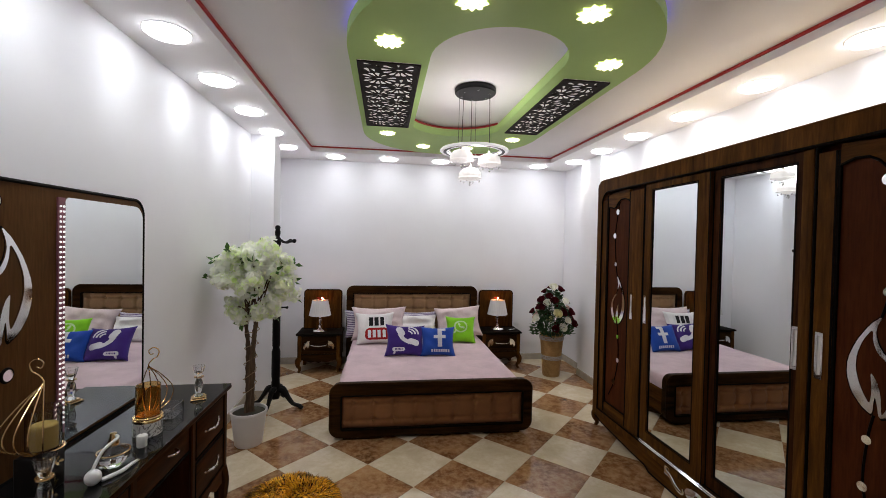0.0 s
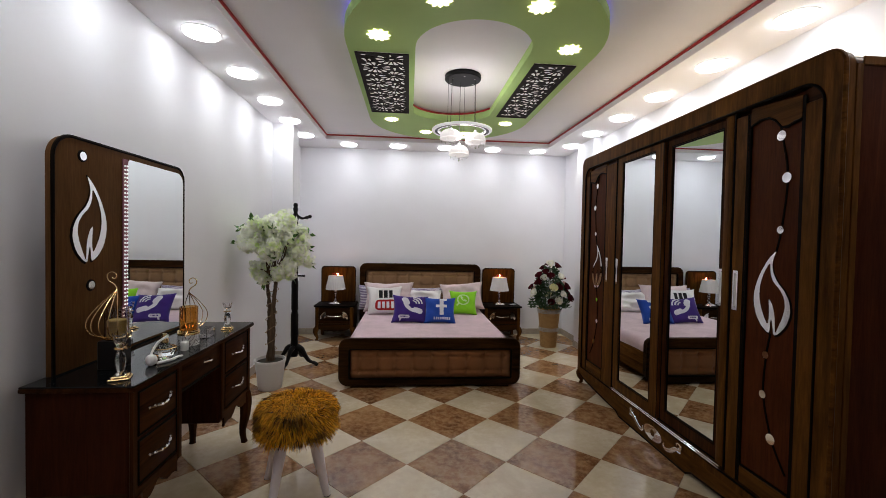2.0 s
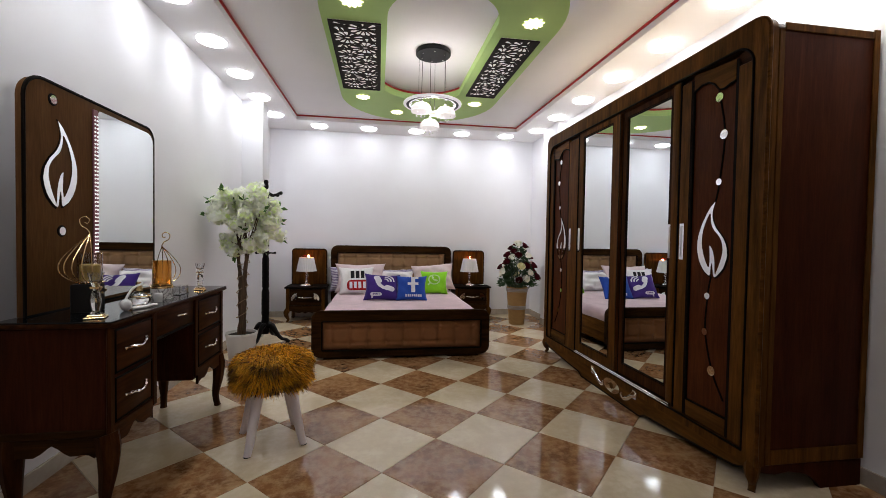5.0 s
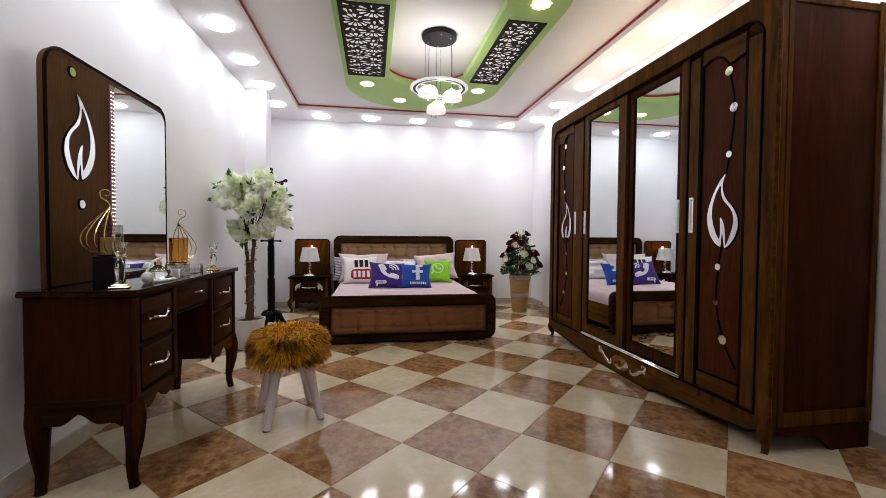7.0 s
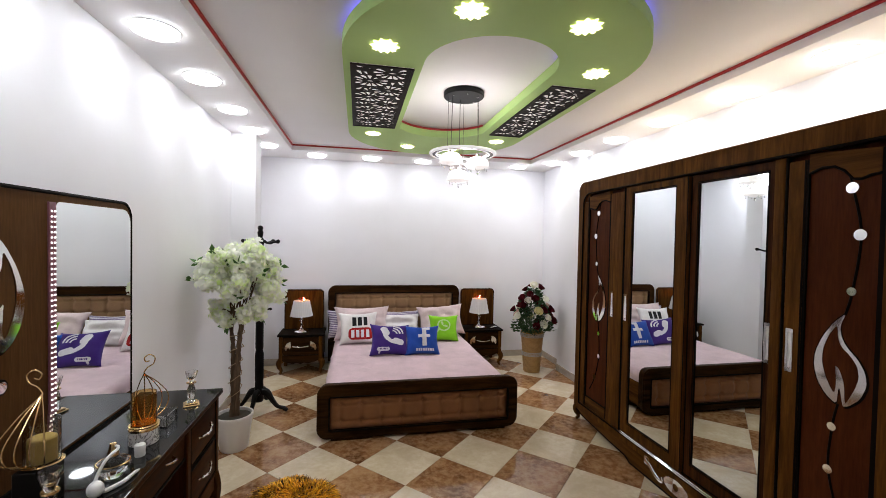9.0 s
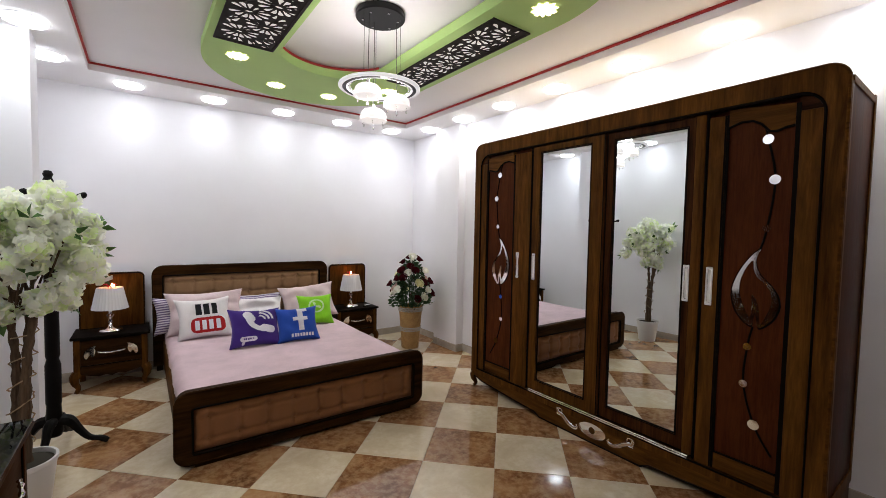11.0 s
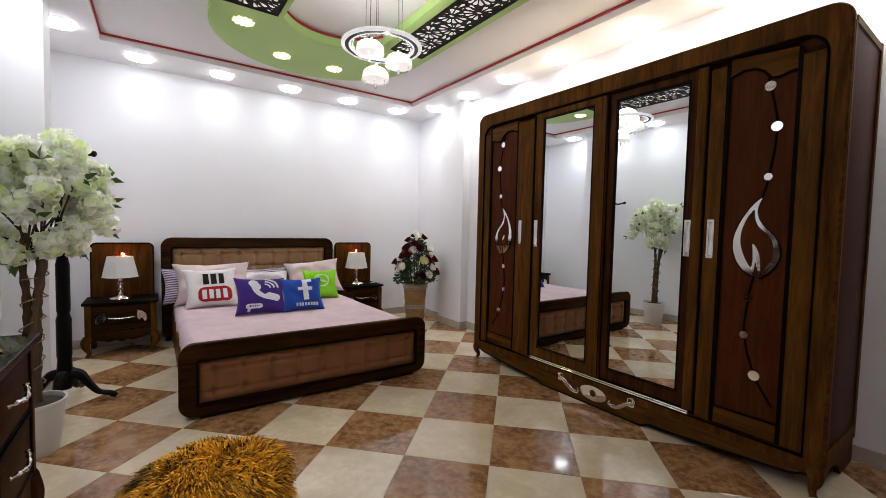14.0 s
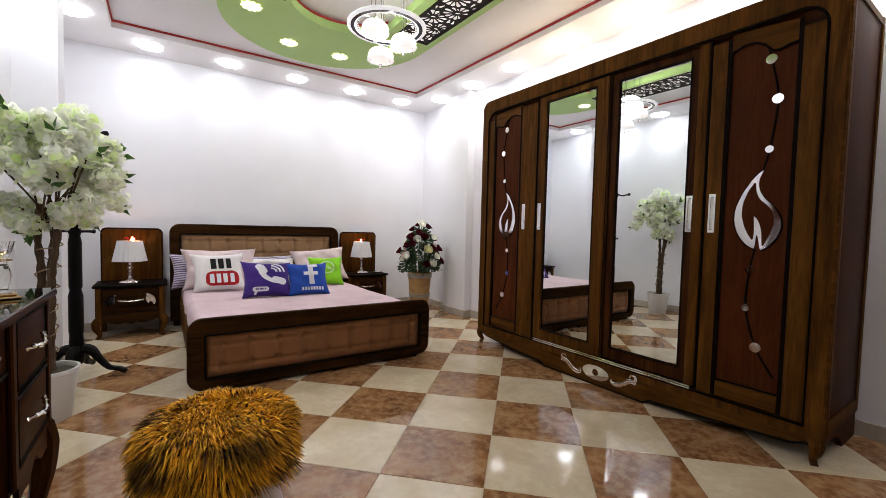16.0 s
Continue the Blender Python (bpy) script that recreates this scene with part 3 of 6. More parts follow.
for x, y in ((0.465, 1.90), (1.015, 1.905), (1.355, 2.37), (0.125, 4.13), (0.505, 4.59), (0.975, 4.60), (1.345, 4.12)):
    copy_thing(star, pose(x, y, GREEN_Z, 0, 0, 17 * x * 10))

# skirting
bm = bmesh.new()
H, T = 0.085, 0.012
for b in ((LEFT, LEFT + T, FRONT, 4.62), (LEFT + T, -1.020 + T, 4.62 - T, 4.62), (-1.020, -1.020 + T, 4.62, 4.85 + T), (LEFT + T, -1.020, 4.85, 4.85 + T), (LEFT, LEFT + T, 4.85, BACK - T), (LEFT, RIGHT - T, BACK - T, BACK),
          (RIGHT - T, RIGHT, 5.12, BACK), (2.585 - T, 2.585, 4.66, 5.12), (2.585 - T, RIGHT - T, 4.66 - T, 4.66), (RIGHT - T, RIGHT, FRONT, 4.66)):
    box(*b, 0, H, 0.002, 1, bm=bm)
tagged(finish("baseboard", bm, SKIRT), "low beige-grey tiled skirting along the walls", "baseboard", kind="structure")

# ---- shared ornaments ----
FLAME = [(322, 60), (270, 105), (215, 185), (180, 270), (178, 340), (200, 405), (240, 455), (285, 482), (294, 470), (297, 425), (302, 402), (312, 440), (320, 488),
         (350, 475), (395, 430), (420, 365), (412, 310), (380, 260), (330, 215), (307, 180), (296, 140), (302, 105)]
FLAME_HOLE = [(283, 120), (245, 172), (219, 240), (216, 305), (232, 362), (258, 412), (280, 440), (287, 400), (284, 345), (280, 306), (300, 325), (316, 360), (325, 400),
              (327, 445), (331, 474), (346, 446), (372, 390), (386, 340), (379, 292), (350, 253), (306, 219), (287, 178)]


def smooth_loop(loop, n=3):
    """A rounder version of a closed loop (Chaikin)."""
    for _ in range(n - 1):
        out = []
        for a, b in zip(loop, loop[1:] + loop[:1]):
            out += [(0.8 * a[0] + 0.2 * b[0], 0.8 * a[1] + 0.2 * b[1]), (0.2 * a[0] + 0.8 * b[0], 0.2 * a[1] + 0.8 * b[1])]
        loop = out
    return loop


def flame(cy, cz, w, h, side):
    """The loops of a flame in y and z, its centre at cy, cz; side +1 or -1 mirrors it."""
    f = lambda p: (cy + side * (p[0] - 298) / 244 * w, cz - (p[1] - 274) / 428 * h)
    return [f(p) for p in smooth_loop(FLAME, 2)], [f(p) for p in smooth_loop(FLAME_HOLE, 2)]


def wpart(name, bm, mat, root, parent=None, label="", smooth=35):
    """A part built in the room's own coordinates."""
    bmesh.ops.translate(bm, verts=bm.verts, vec=-root.location)
    return part(name, bm, mat, parent or root, label, smooth)


def cabriole(x, y, h, dx, dy, r=0.03, seg=8, bm=None):
    """A curved furniture leg, its knee out towards dx, dy."""
    keys = [(x, y, h), (x + 0.35 * dx, y + 0.35 * dy, h * 0.82), (x + 0.30 * dx, y + 0.30 * dy, h * 0.55), (x - 0.1 * dx, y - 0.1 * dy, h * 0.25), (x + 0.1 * dx, y + 0.1 * dy, h * 0.06), (x + 0.25 * dx, y + 0.25 * dy, 0.0)]
    pts = spline(keys, 5)
    n = len(pts) - 1
    prof = [1.25, 1.2, 0.95, 0.62, 0.55, 0.62]
    rad = []
    for i in range(n + 1):
        s = i / n * 5
        k = min(4, int(s))
        rad.append(r * (prof[k] + (prof[k + 1] - prof[k]) * (s - k)))
    pts = [Vector((p.x, p.y, max(0.0, p.z))) for p in pts]
    return sweep(pts, rad, seg, bm)


# ---- wardrobe ----
WX = 2.06
ward = thing("wardrobe", pose(2.37, 2.48, 0), "tall walnut four-door wardrobe with mirror doors and silver flame inlays", "wardrobe")
W0, W1, WTOP = 1.252, 3.745, 2.24
carc = rounded(W0 + 0.004, W1 - 0.004, 0.13, WTOP - 0.022, (0, 0, 0.06, 0.06))
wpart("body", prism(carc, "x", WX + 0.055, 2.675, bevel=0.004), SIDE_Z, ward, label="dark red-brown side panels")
# unseen pale board, added to throw lamp light up at the soffit
wpart("top_bounce_board", box(WX + 0.058, 2.670, W0 + 0.065, W1 - 0.065, WTOP - 0.0215, WTOP - 0.012), BOUNCE_BOARD, ward, label="pale unseen board added on top to bounce lamp light", smooth=0)
frame_out = rounded(W0, W1, 0.13, WTOP, (0, 0, 0.075, 0.075), 8)
frame_in = rounded(1.322, 3.662, 0.178, 2.135, (0, 0, 0.10, 0.10), 8)
wpart("front_frame", plate(frame_out, [frame_in], "x", WX, WX + 0.055), WOOD_Z, ward)
bm = sweep([(WX - 0.001, a, b) for a, b in frame_in], 0.007, 6, closed=True)
wpart("frame_bead", bm, EBONY, ward, label="black burnished bead round the doors")
bm = sweep([(WX + 0.010, a, b) for a, b in frame_out[2:] + frame_out[:2]][:-1], 0.011, 8)
wpart("crown_moulding", bm, WOOD_Y, ward)
# framing of the two side faces
for y, s in ((W0 + 0.004, -1), (W1 - 0.004, 1)):
    bm = bmesh.new()
    ya, yb = (y - 0.008, y - 0.0005) if s < 0 else (y + 0.0005, y + 0.008)
    box(WX + 0.056, WX + 0.085, ya, yb, 0.135, WTOP - 0.07, 0.002, 1, bm)
    box(2.64, 2.674, ya, yb, 0.135, WTOP - 0.03, 0.002, 1, bm)
    box(WX + 0.086, 2.639, ya, yb, 2.165, 2.20, 0.002, 1, bm)
    box(WX + 0.086, 2.639, ya, yb, 0.135, 0.205, 0.002, 1, bm)
    wpart("side_frame", bm, WOOD_Z, ward)
# black sheet behind the doors, shade of the gaps put in as colour
wpart("door_recess_shade", box(WX + 0.051, WX + 0.0545, 1.323, 3.661, 0.18, 2.10), EBONY, ward)


def flame_door(y0, y1, p0, p1, side, cy, dots, vine):
    """A framed door; p0..p1 is its sunk panel; side mirrors the carving."""
    x0 = WX + 0.006
    bm = bmesh.new()
    box(x0, x0 + 0.028, y0, p0 - 0.012, 0.185, 2.058 if side > 0 else 2.10, 0.003, 1, bm)
    box(x0, x0 + 0.028, p1 + 0.012, y1, 0.185, 2.10 if side > 0 else 2.058, 0.003, 1, bm)
    d = wpart("door", bm, WOOD_Z, ward, label="framed door with a sunk red-brown panel")
    # carved ear over the outer stile
    e0, e1 = (p0 - 0.012, y0 - 0.004) if side > 0 else (p1 + 0.012, y1 + 0.004)
    ear = [(e0, 2.060), (e1, 2.060)] + [(e1 + (e0 - e1) * t, 2.060 + 0.062 * math.sin(math.pi / 2 * min(1.0, 1.5 * t + 0.12))) for t in (0.0, 0.15, 0.3, 0.45, 0.6, 1.0)]
    wpart("carved_ear", prism(ear, "x", x0 + 0.010, x0 + 0.027), DARK_Y, ward, d, "dark carved corner ear")
    # carved top rail and plain bottom rail
    a, b = (p0, p1) if side > 0 else (p1, p0)
    low = [(a, 2.00)] + [(a + (b - a) * t, 2.00 + dz) for t, dz in ((0.12, -0.004), (0.25, -0.016), (0.36, -0.012), (0.48, 0.028), (0.62, 0.052), (0.8, 0.055), (1.0, 0.035))]
    poly = low + [(b, 2.122), (a, 2.10)]
    wpart("top_rail", prism(poly, "x", x0 + 0.001, x0 + 0.026), WOOD_Y, ward, d)
    bm = sweep([(x0 + 0.003, y, z - 0.004) for y, z in low], 0.0065, 6)
    wpart("carved_edge", bm, EBONY, ward, d)
    wpart("bottom_rail", box(x0 + 0.001, x0 + 0.026, p0, p1, 0.19, 0.275, 0.003, 1), WOOD_Y, ward, d)
    wpart("panel", box(x0 + 0.013, x0 + 0.027, p0 - 0.004, p1 + 0.004, 0.276, 2.05), PANEL_Z, ward, d, "smooth red-brown panel")
    bm = bmesh.new()
    for y in (p0 - 0.006, p1 + 0.006):
        box(x0 + 0.002, x0 + 0.027, y - 0.0055, y + 0.0055, 0.19, 2.098, 0, 1, bm)
        s = 1 if y > (p0 + p1) / 2 else -1
        box(x0 - 0.0006, x0 + 0.0015, min(y + s * 0.0056, y + s * 0.014), max(y + s * 0.0056, y + s * 0.014), 0.19, 2.098, 0, 1, bm)
    box(x0 + 0.0035, x0 + 0.024, p0, p1, 0.2755, 0.284, 0, 1, bm)
    wpart("dark_groove", bm, EBONY, ward, d, smooth=0)
    o, h = flame(cy, 1.20, 0.205, 0.41, -side)
    o2 = [(cy + (y - cy) * 1.075, 1.2 + (z - 1.2) * 1.045) for y, z in o]
    wpart("flame_shadow_line", prism(o2, "x", x0 + 0.0112, x0 + 0.0128), EBONY, ward, d, smooth=0)
    wpart("flame_core", prism([(cy + (y - cy) * 0.97, z) for y, z in h], "x", x0 + 0.0096, x0 + 0.0111), PANEL_Z, ward, d, smooth=0)
    wpart("flame_inlay", plate(o, [h], "x", x0 + 0.0075, x0 + 0.0110), INLAY, ward, d, "polished silver flame inlay", smooth=0)
    for y, z, r in dots:
        m = prism(ellipse(y, z, r, r, n=20), "x", x0 + 0.006, x0 + 0.0128)
        wpart("silver_dot", m, INLAY, ward, d)
    for keys in vine:
        bm = sweep([(x0 + 0.0125, y, z) for y, z in [(p.x, p.y) for p in spline([(a, b, 0) for a, b in keys], 8)]], 0.0055, 6)
        wpart("vine_line", bm, EBONY, ward, d, "thin dark painted vine line")
    return d


DOTS = [(-0.020, 1.946, 0.024), (-0.056, 1.744, 0.024), (-0.033, 1.501, 0.018), (0.022, 0.892, 0.018), (0.031, 0.695, 0.019), (-0.022, 0.496, 0.025)]
UP = [(0.0, 2.03), (-0.020, 1.946), (-0.056, 1.744), (-0.033, 1.501), (-0.010, 1.395)]
DOWN = [(0.004, 1.0), (0.022, 0.892), (0.031, 0.695), (-0.022, 0.496), (-0.10, 0.36)]
near_door = flame_door(1.326, 1.798, 1.430, 1.705, 1, 1.556, [(1.554 + a, z, r) for a, z, r in DOTS], [[(1.554 + a, z) for a, z in k] for k in (UP, DOWN)])
far_door = flame_door(3.072, 3.658, 3.262, 3.568, -1, 3.402, [(3.412 - a, z, r * 0.95) for a, z, r in DOTS], [[(3.412 - a, z) for a, z in k] for k in (UP, DOWN)])


def mirror_door(x0, y0, y1, m0, m1, mat):
    d = wpart("mirror_door", plate([(y0, 0.205), (y1, 0.205), (y1, 2.125), (y0, 2.125)], [[(m0, 0.282), (m1, 0.282), (m1, 2.078), (m0, 2.078)]], "x", x0, x0 + 0.020), mat, ward, label="walnut door frame round a tall mirror", smooth=0)
    wpart("mirror", box(x0 + 0.008, x0 + 0.014, m0 - 0.002, m1 + 0.002, 0.280, 2.080), MIRROR, ward, d, "tall clear mirror", smooth=0)
    rect = lambda k: [(m0 - k, 0.282 - k), (m1 + k, 0.282 - k), (m1 + k, 2.078 + k), (m0 - k, 2.078 + k)]
    bm = plate(rect(-0.0005), [rect(-0.007)], "x", x0 + 0.003, x0 + 0.0078)
    wpart("burnished_edge", plate(rect(0.006), [rect(0.0002)], "x", x0 - 0.0008, x0 - 0.0001), EBONY, ward, d, smooth=0)
    for a in ((y0, y0 + 0.008), (y1 - 0.008, y1)):
        wpart("burnished_edge", box(x0 - 0.0008, x0 - 0.0001, *a, 0.205, 2.125), EBONY, ward, d, smooth=0)
    wpart("mirror_bead", bm, EBONY, ward, d, smooth=0)
    return d


# the two mirror doors slide past one another: the near one runs on the inner track
# near frame takes the darker wood: the recess's shade put into its colour
md_a = mirror_door(WX + 0.030, 1.869, 2.424, 1.916, 2.368, DARK_Z)
md_b = mirror_door(WX + 0.009, 2.426, 3.058, 2.530, 2.972, WOOD_Z)
wpart("fixed_post", box(WX + 0.003, WX + 0.049, 1.814, 1.866, 0.205, 2.125, 0.004, 2), WOOD_Z, ward)
for y in (1.807, 3.065):
    wpart("door_gap_bead", box(WX + 0.004, WX + 0.030, y - 0.006, y + 0.006, 0.19, 2.128, 0.003, 1), EBONY, ward)
for y, host in ((1.762, near_door), (1.892, md_a), (3.020, md_b), (3.190, far_door)):
    x0 = WX + {near_door: 0.006, far_door: 0.006, md_a: 0.030, md_b: 0.009}[host]
    h = wpart("handle", plate(rounded(y - 0.017, y + 0.017, 1.08, 1.29, (0.004,) * 4, 3), [rounded(y - 0.009, y + 0.009, 1.095, 1.275, (0.004,) * 4, 3)], "x", x0 - 0.008, x0 - 0.0004), CHROME, ward, host, "chrome recessed pull handle")
    wpart("handle_well", box(x0 - 0.003, x0 - 0.0006, y - 0.008, y + 0.008, 1.097, 1.273), LED_RIM, ward, host, smooth=0)
bm = box(WX - 0.006, WX + 0.016, 1.83, 3.035, 0.181, 0.190, 0.002, 1)
box(WX - 0.004, WX + 0.014, 1.83, 3.035, 0.193, 0.202, 0.002, 1, bm)
wpart("sliding_track", bm, CHROME, ward, label="bright chrome sliding-door track")
apron = [(W0, 0.129), (W0, 0.095), (1.31, 0.098), (1.36, 0.078), (1.60, 0.058), (1.85, 0.040), (2.05, 0.030), (2.085, 0.012), (2.10, 0.002), (2.915, 0.002), (2.93, 0.012), (2.965, 0.030), (3.15, 0.040), (3.38, 0.058), (3.60, 0.078), (3.67, 0.098), (W1, 0.095), (W1, 0.129)]
wpart("apron", prism(apron, "x", WX + 0.002, WX + 0.03), WOOD_Y, ward)
wpart("apron_edge", sweep([(WX + 0.001, y, z + 0.003) for y, z in apron[1:-1]], 0.006, 6), EBONY, ward)
side_apron = [(WX + 0.03, 0.129), (WX + 0.03, 0.10), (WX + 0.12, 0.085), (WX + 0.2, 0.095), (WX + 0.30, 0.075), (WX + 0.36, 0.03), (WX + 0.38, 0.0), (2.67, 0.0), (2.67, 0.129)]
for y in (W0 + 0.003, W1 - 0.028):
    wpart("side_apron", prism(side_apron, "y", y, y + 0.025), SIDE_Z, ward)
for y, s in ((W0 + 0.03, -1), (W1 - 0.03, 1)):
    bm = cabriole(WX + 0.028, y, 0.129, -0.045, s * 0.03, 0.027)
    wpart("leg", bm, WOOD_Z, ward)
plaque = ellipse(2.444, 0.090, 0.105, 0.050, n=28)
wpart("oval_plaque", plate(plaque, [ellipse(2.444, 0.092, 0.024, 0.024, n=16)], "x", WX - 0.003, WX + 0.0018), INLAY, ward, label="silver oval plaque on the apron", smooth=0)
for s in (-1, 1):
    pts = spline([(WX - 0.001, 2.444 + s * a, z) for a, z in ((0.130, 0.088), (0.122, 0.066), (0.15, 0.055), (0.20, 0.072), (0.245, 0.105), (0.285, 0.118), (0.292, 0.145), (0.262, 0.150), (0.255, 0.130))], 5)
    n = len(pts) - 1
    bm = sweep(pts, [0.004 + 0.011 * math.sin(math.pi * min(1, 1.15 * i / n)) for i in range(n + 1)], 8, flat=1.0)
    for v in bm.verts:
        v.co.x = WX + 0.001 + (v.co.x - WX) * 0.25 - 0.002
    box(WX - 0.003, WX + 0.0015, 2.444 + s * 0.27 - 0.03, 2.444 + s * 0.27 + 0.03, 0.098, 0.112, 0.004, 1, bm)
    wpart("scroll_inlay", bm, INLAY, ward, label="silver leaf scroll on the apron")

# ---- bed ----
bed = thing("bed", pose(0.54, 4.75, 0), "double bed with walnut frame and buttoned brown velvet panels", "bed")


def tufted(x0, x1, z0, z1, y, depth, cols, rows, nx=120, nz=36):
    """An upholstered panel that faces -y, buttoned in rows."""
    bm = bmesh.new()
    g = []
    dx, dz = (x1 - x0) / cols, (z1 - z0) / rows
    for j in range(nz + 1):
        row = []
        for i in range(nx + 1):
            x, z = x0 + (x1 - x0) * i / nx, z0 + (z1 - z0) * j / nz
            ex, ez = min(x - x0, x1 - x) / 0.045, min(z - z0, z1 - z) / 0.045
            puff = max(0, min(1, ex)) ** 0.5 * max(0, min(1, ez)) ** 0.5
            u, v = (x - x0) / dx - 0.5, (z - z0) / dz - 0.5
            k = round(u), round(v)
            bx, bz = max(0, min(cols - 1, k[0])), max(0, min(rows - 1, k[1]))
            d = math.hypot((u - bx) * dx, (v - bz) * dz)
            dip = 0.60 * math.exp(-(d / 0.026) ** 2)
            crease = 0.34 * math.exp(-((abs(u - round(u))) * dx / 0.012) ** 2) + 0.30 * math.exp(-((abs(v - round(v))) * dz / 0.012) ** 2) * (1 if 0.5 < v + 0.5 < rows - 0.5 or rows == 1 else 0.6)
            row.append(bm.verts.new((x, y - depth * puff * (1 - min(0.85, dip + crease)), z)))
        g.append(row)
    for j in range(nz):
        for i in range(nx):
            bm.faces.new((g[j][i], g[j][i + 1], g[j + 1][i + 1], g[j + 1][i]))
    return bm


def buttons(root, parent, x0, x1, z0, z1, y, cols, rows, mat):
    dx, dz = (x1 - x0) / cols, (z1 - z0) / rows
    for j in range(rows):
        for i in range(cols):
            bm = bmesh.new()
            bmesh.ops.create_uvsphere(bm, u_segments=8, v_segments=6, radius=0.0065)
            bmesh.ops.scale(bm, vec=(1, 0.6, 1), verts=bm.verts)
            bmesh.ops.translate(bm, vec=(x0 + dx * (i + 0.5), y, z0 + dz * (j + 0.5)), verts=bm.verts)
            wpart("button", bm, mat, root, parent)


def panel_frame(x0, x1, z0, z1, hole, y0, y1, r, root, name):
    out = rounded(x0, x1, z0, z1, r, 8)
    f = wpart(name, plate(out, [rounded(*hole, (0.015,) * 4, 4)], "y", y0, y1), WOOD_X, root)
    wpart("rounded_edge", sweep([(x, y0 + 0.010, z) for x, z in out], 0.012, 8, closed=True), WOOD_X, root, f)
    wpart("dark_bead", sweep([(x, y0 + 0.001, z) for x, z in rounded(*hole, (0.015,) * 4, 4)], 0.007, 6, closed=True), EBONY, root, f)
    return f


FY = 3.625
fb = panel_frame(-0.302, 1.420, 0.03, 0.462, (-0.215, 1.343, 0.085, 0.368), FY, FY + 0.085, (0.075, 0.075, 0.075, 0.075), bed, "footboard")
pad = wpart("footboard_pad", tufted(-0.212, 1.340, 0.088, 0.365, FY + 0.034, 0.028, 9, 2), FOOT_FABRIC, bed, fb, "buttoned brown velvet panel", smooth=60)
wpart("footboard_back", box(-0.24, 1.37, FY + 0.036, FY + 0.06, 0.07, 0.385), WOOD_X, bed, fb)
buttons(bed, fb, -0.212, 1.340, 0.088, 0.365, FY + 0.018, 9, 2, FOOT_FABRIC)
plinth = [(-0.20, 0.0), (0.10, 0.0), (0.16, 0.022), (0.95, 0.022), (1.02, 0.0), (1.32, 0.0), (1.32, 0.034), (-0.20, 0.034)]
wpart("footboard_plinth", prism(plinth, "y", FY + 0.012, FY + 0.07), WOOD_X, bed, fb)
HY = 5.735
hb = panel_frame(-0.362, 1.385, 0.06, 1.045, (-0.282, 1.300, 0.40, 0.955), HY, HY + 0.075, (0, 0, 0.085, 0.085), bed, "headboard")
wpart("headboard_pad", tufted(-0.279, 1.297, 0.403, 0.952, HY + 0.034, 0.030, 9, 4, 120, 60), HEAD_FABRIC, bed, hb, "buttoned taupe velvet panel", smooth=60)
wpart("headboard_back", box(-0.30, 1.32, HY + 0.036, HY + 0.06, 0.36, 0.97), WOOD_X, bed, hb)
buttons(bed, hb, -0.279, 1.297, 0.403, 0.952, HY + 0.016, 9, 4, HEAD_FABRIC)
for x in (-0.34, 1.33):
    wpart("headboard_foot", box(x, x + 0.05, HY + 0.01, HY + 0.06, 0.0, 0.06, 0.004, 1), WOOD_X, bed, hb)
for x in (-0.285, 1.372):
    wpart("side_rail", box(x, x + 0.032, FY + 0.087, HY - 0.002, 0.075, 0.30, 0.005, 2), WOOD_Y, bed, label="plain walnut side rail")

# mattress under a pink sheet
def sheet_top(x0, x1, y0, y1, ztop, zlow, nx=54, ny=70):
    bm = bmesh.new()
    g = []
    r = 0.05
    for j in range(ny + 1):
        row = []
        for i in range(nx + 1):
            s = -0.16 + (1.32) * i / nx          # runs down both sides
            y = y0 + (y1 - y0) * j / ny
            if s < 0:
                x, z = x0 - 0.004, ztop - r + (s / 0.16) * (ztop - r - zlow)
            elif s > 1:
                x, z = x1 + 0.004, ztop - r - ((s - 1) / 0.16) * (ztop - r - zlow)
            else:
                x = x0 + (x1 - x0) * s
                e = min(x - x0, x1 - x)
                z = ztop - (r - math.sqrt(max(0, r * r - (r - min(e, r)) ** 2)))
            e2 = min(y - y0, 0.10)
            z -= 0.035 * (1 - min(1, e2 / 0.10)) ** 2 if 0 <= s <= 1 else 0
            w = noise.noise(Vector((x * 2.3, y * 1.8, 1.0))) * 0.006 + noise.noise(Vector((x * 7 + y * 4, y * 2.4 - x * 3, 4.0))) * 0.003
            if s < 0 or s > 1:
                x += (-1 if s < 0 else 1) * (0.010 * noise.noise(Vector((y * 9, z * 2, 2.0))) + 0.006)
                z += 0.015 * noise.noise(Vector((y * 5, 3.0, s)))
            else:
                z += w
            row.append(bm.verts.new((x, y, z)))
        g.append(row)
    for j in range(ny):
        for i in range(nx):
            bm.faces.new((g[j][i], g[j][i + 1], g[j + 1][i + 1], g[j + 1][i]))
    return bm


mattress = thing("mattress", pose(0.54, 4.7, 0.20), "thick mattress covered with a pale pink fitted sheet", "mattress")
wpart("core", box(-0.245, 1.360, 3.72, 5.725, 0.20, 0.395, 0.03, 3), WHITE_CLOTH, mattress)
wpart("sheet", sheet_top(-0.262, 1.378, 3.712, 5.73, 0.418, 0.25), PINK, mattress, label="pale pink creased sheet", smooth=60)
wpart("slat_base", box(-0.25, 1.37, 3.72, 5.72, 0.16, 0.198), WOOD_X, mattress)


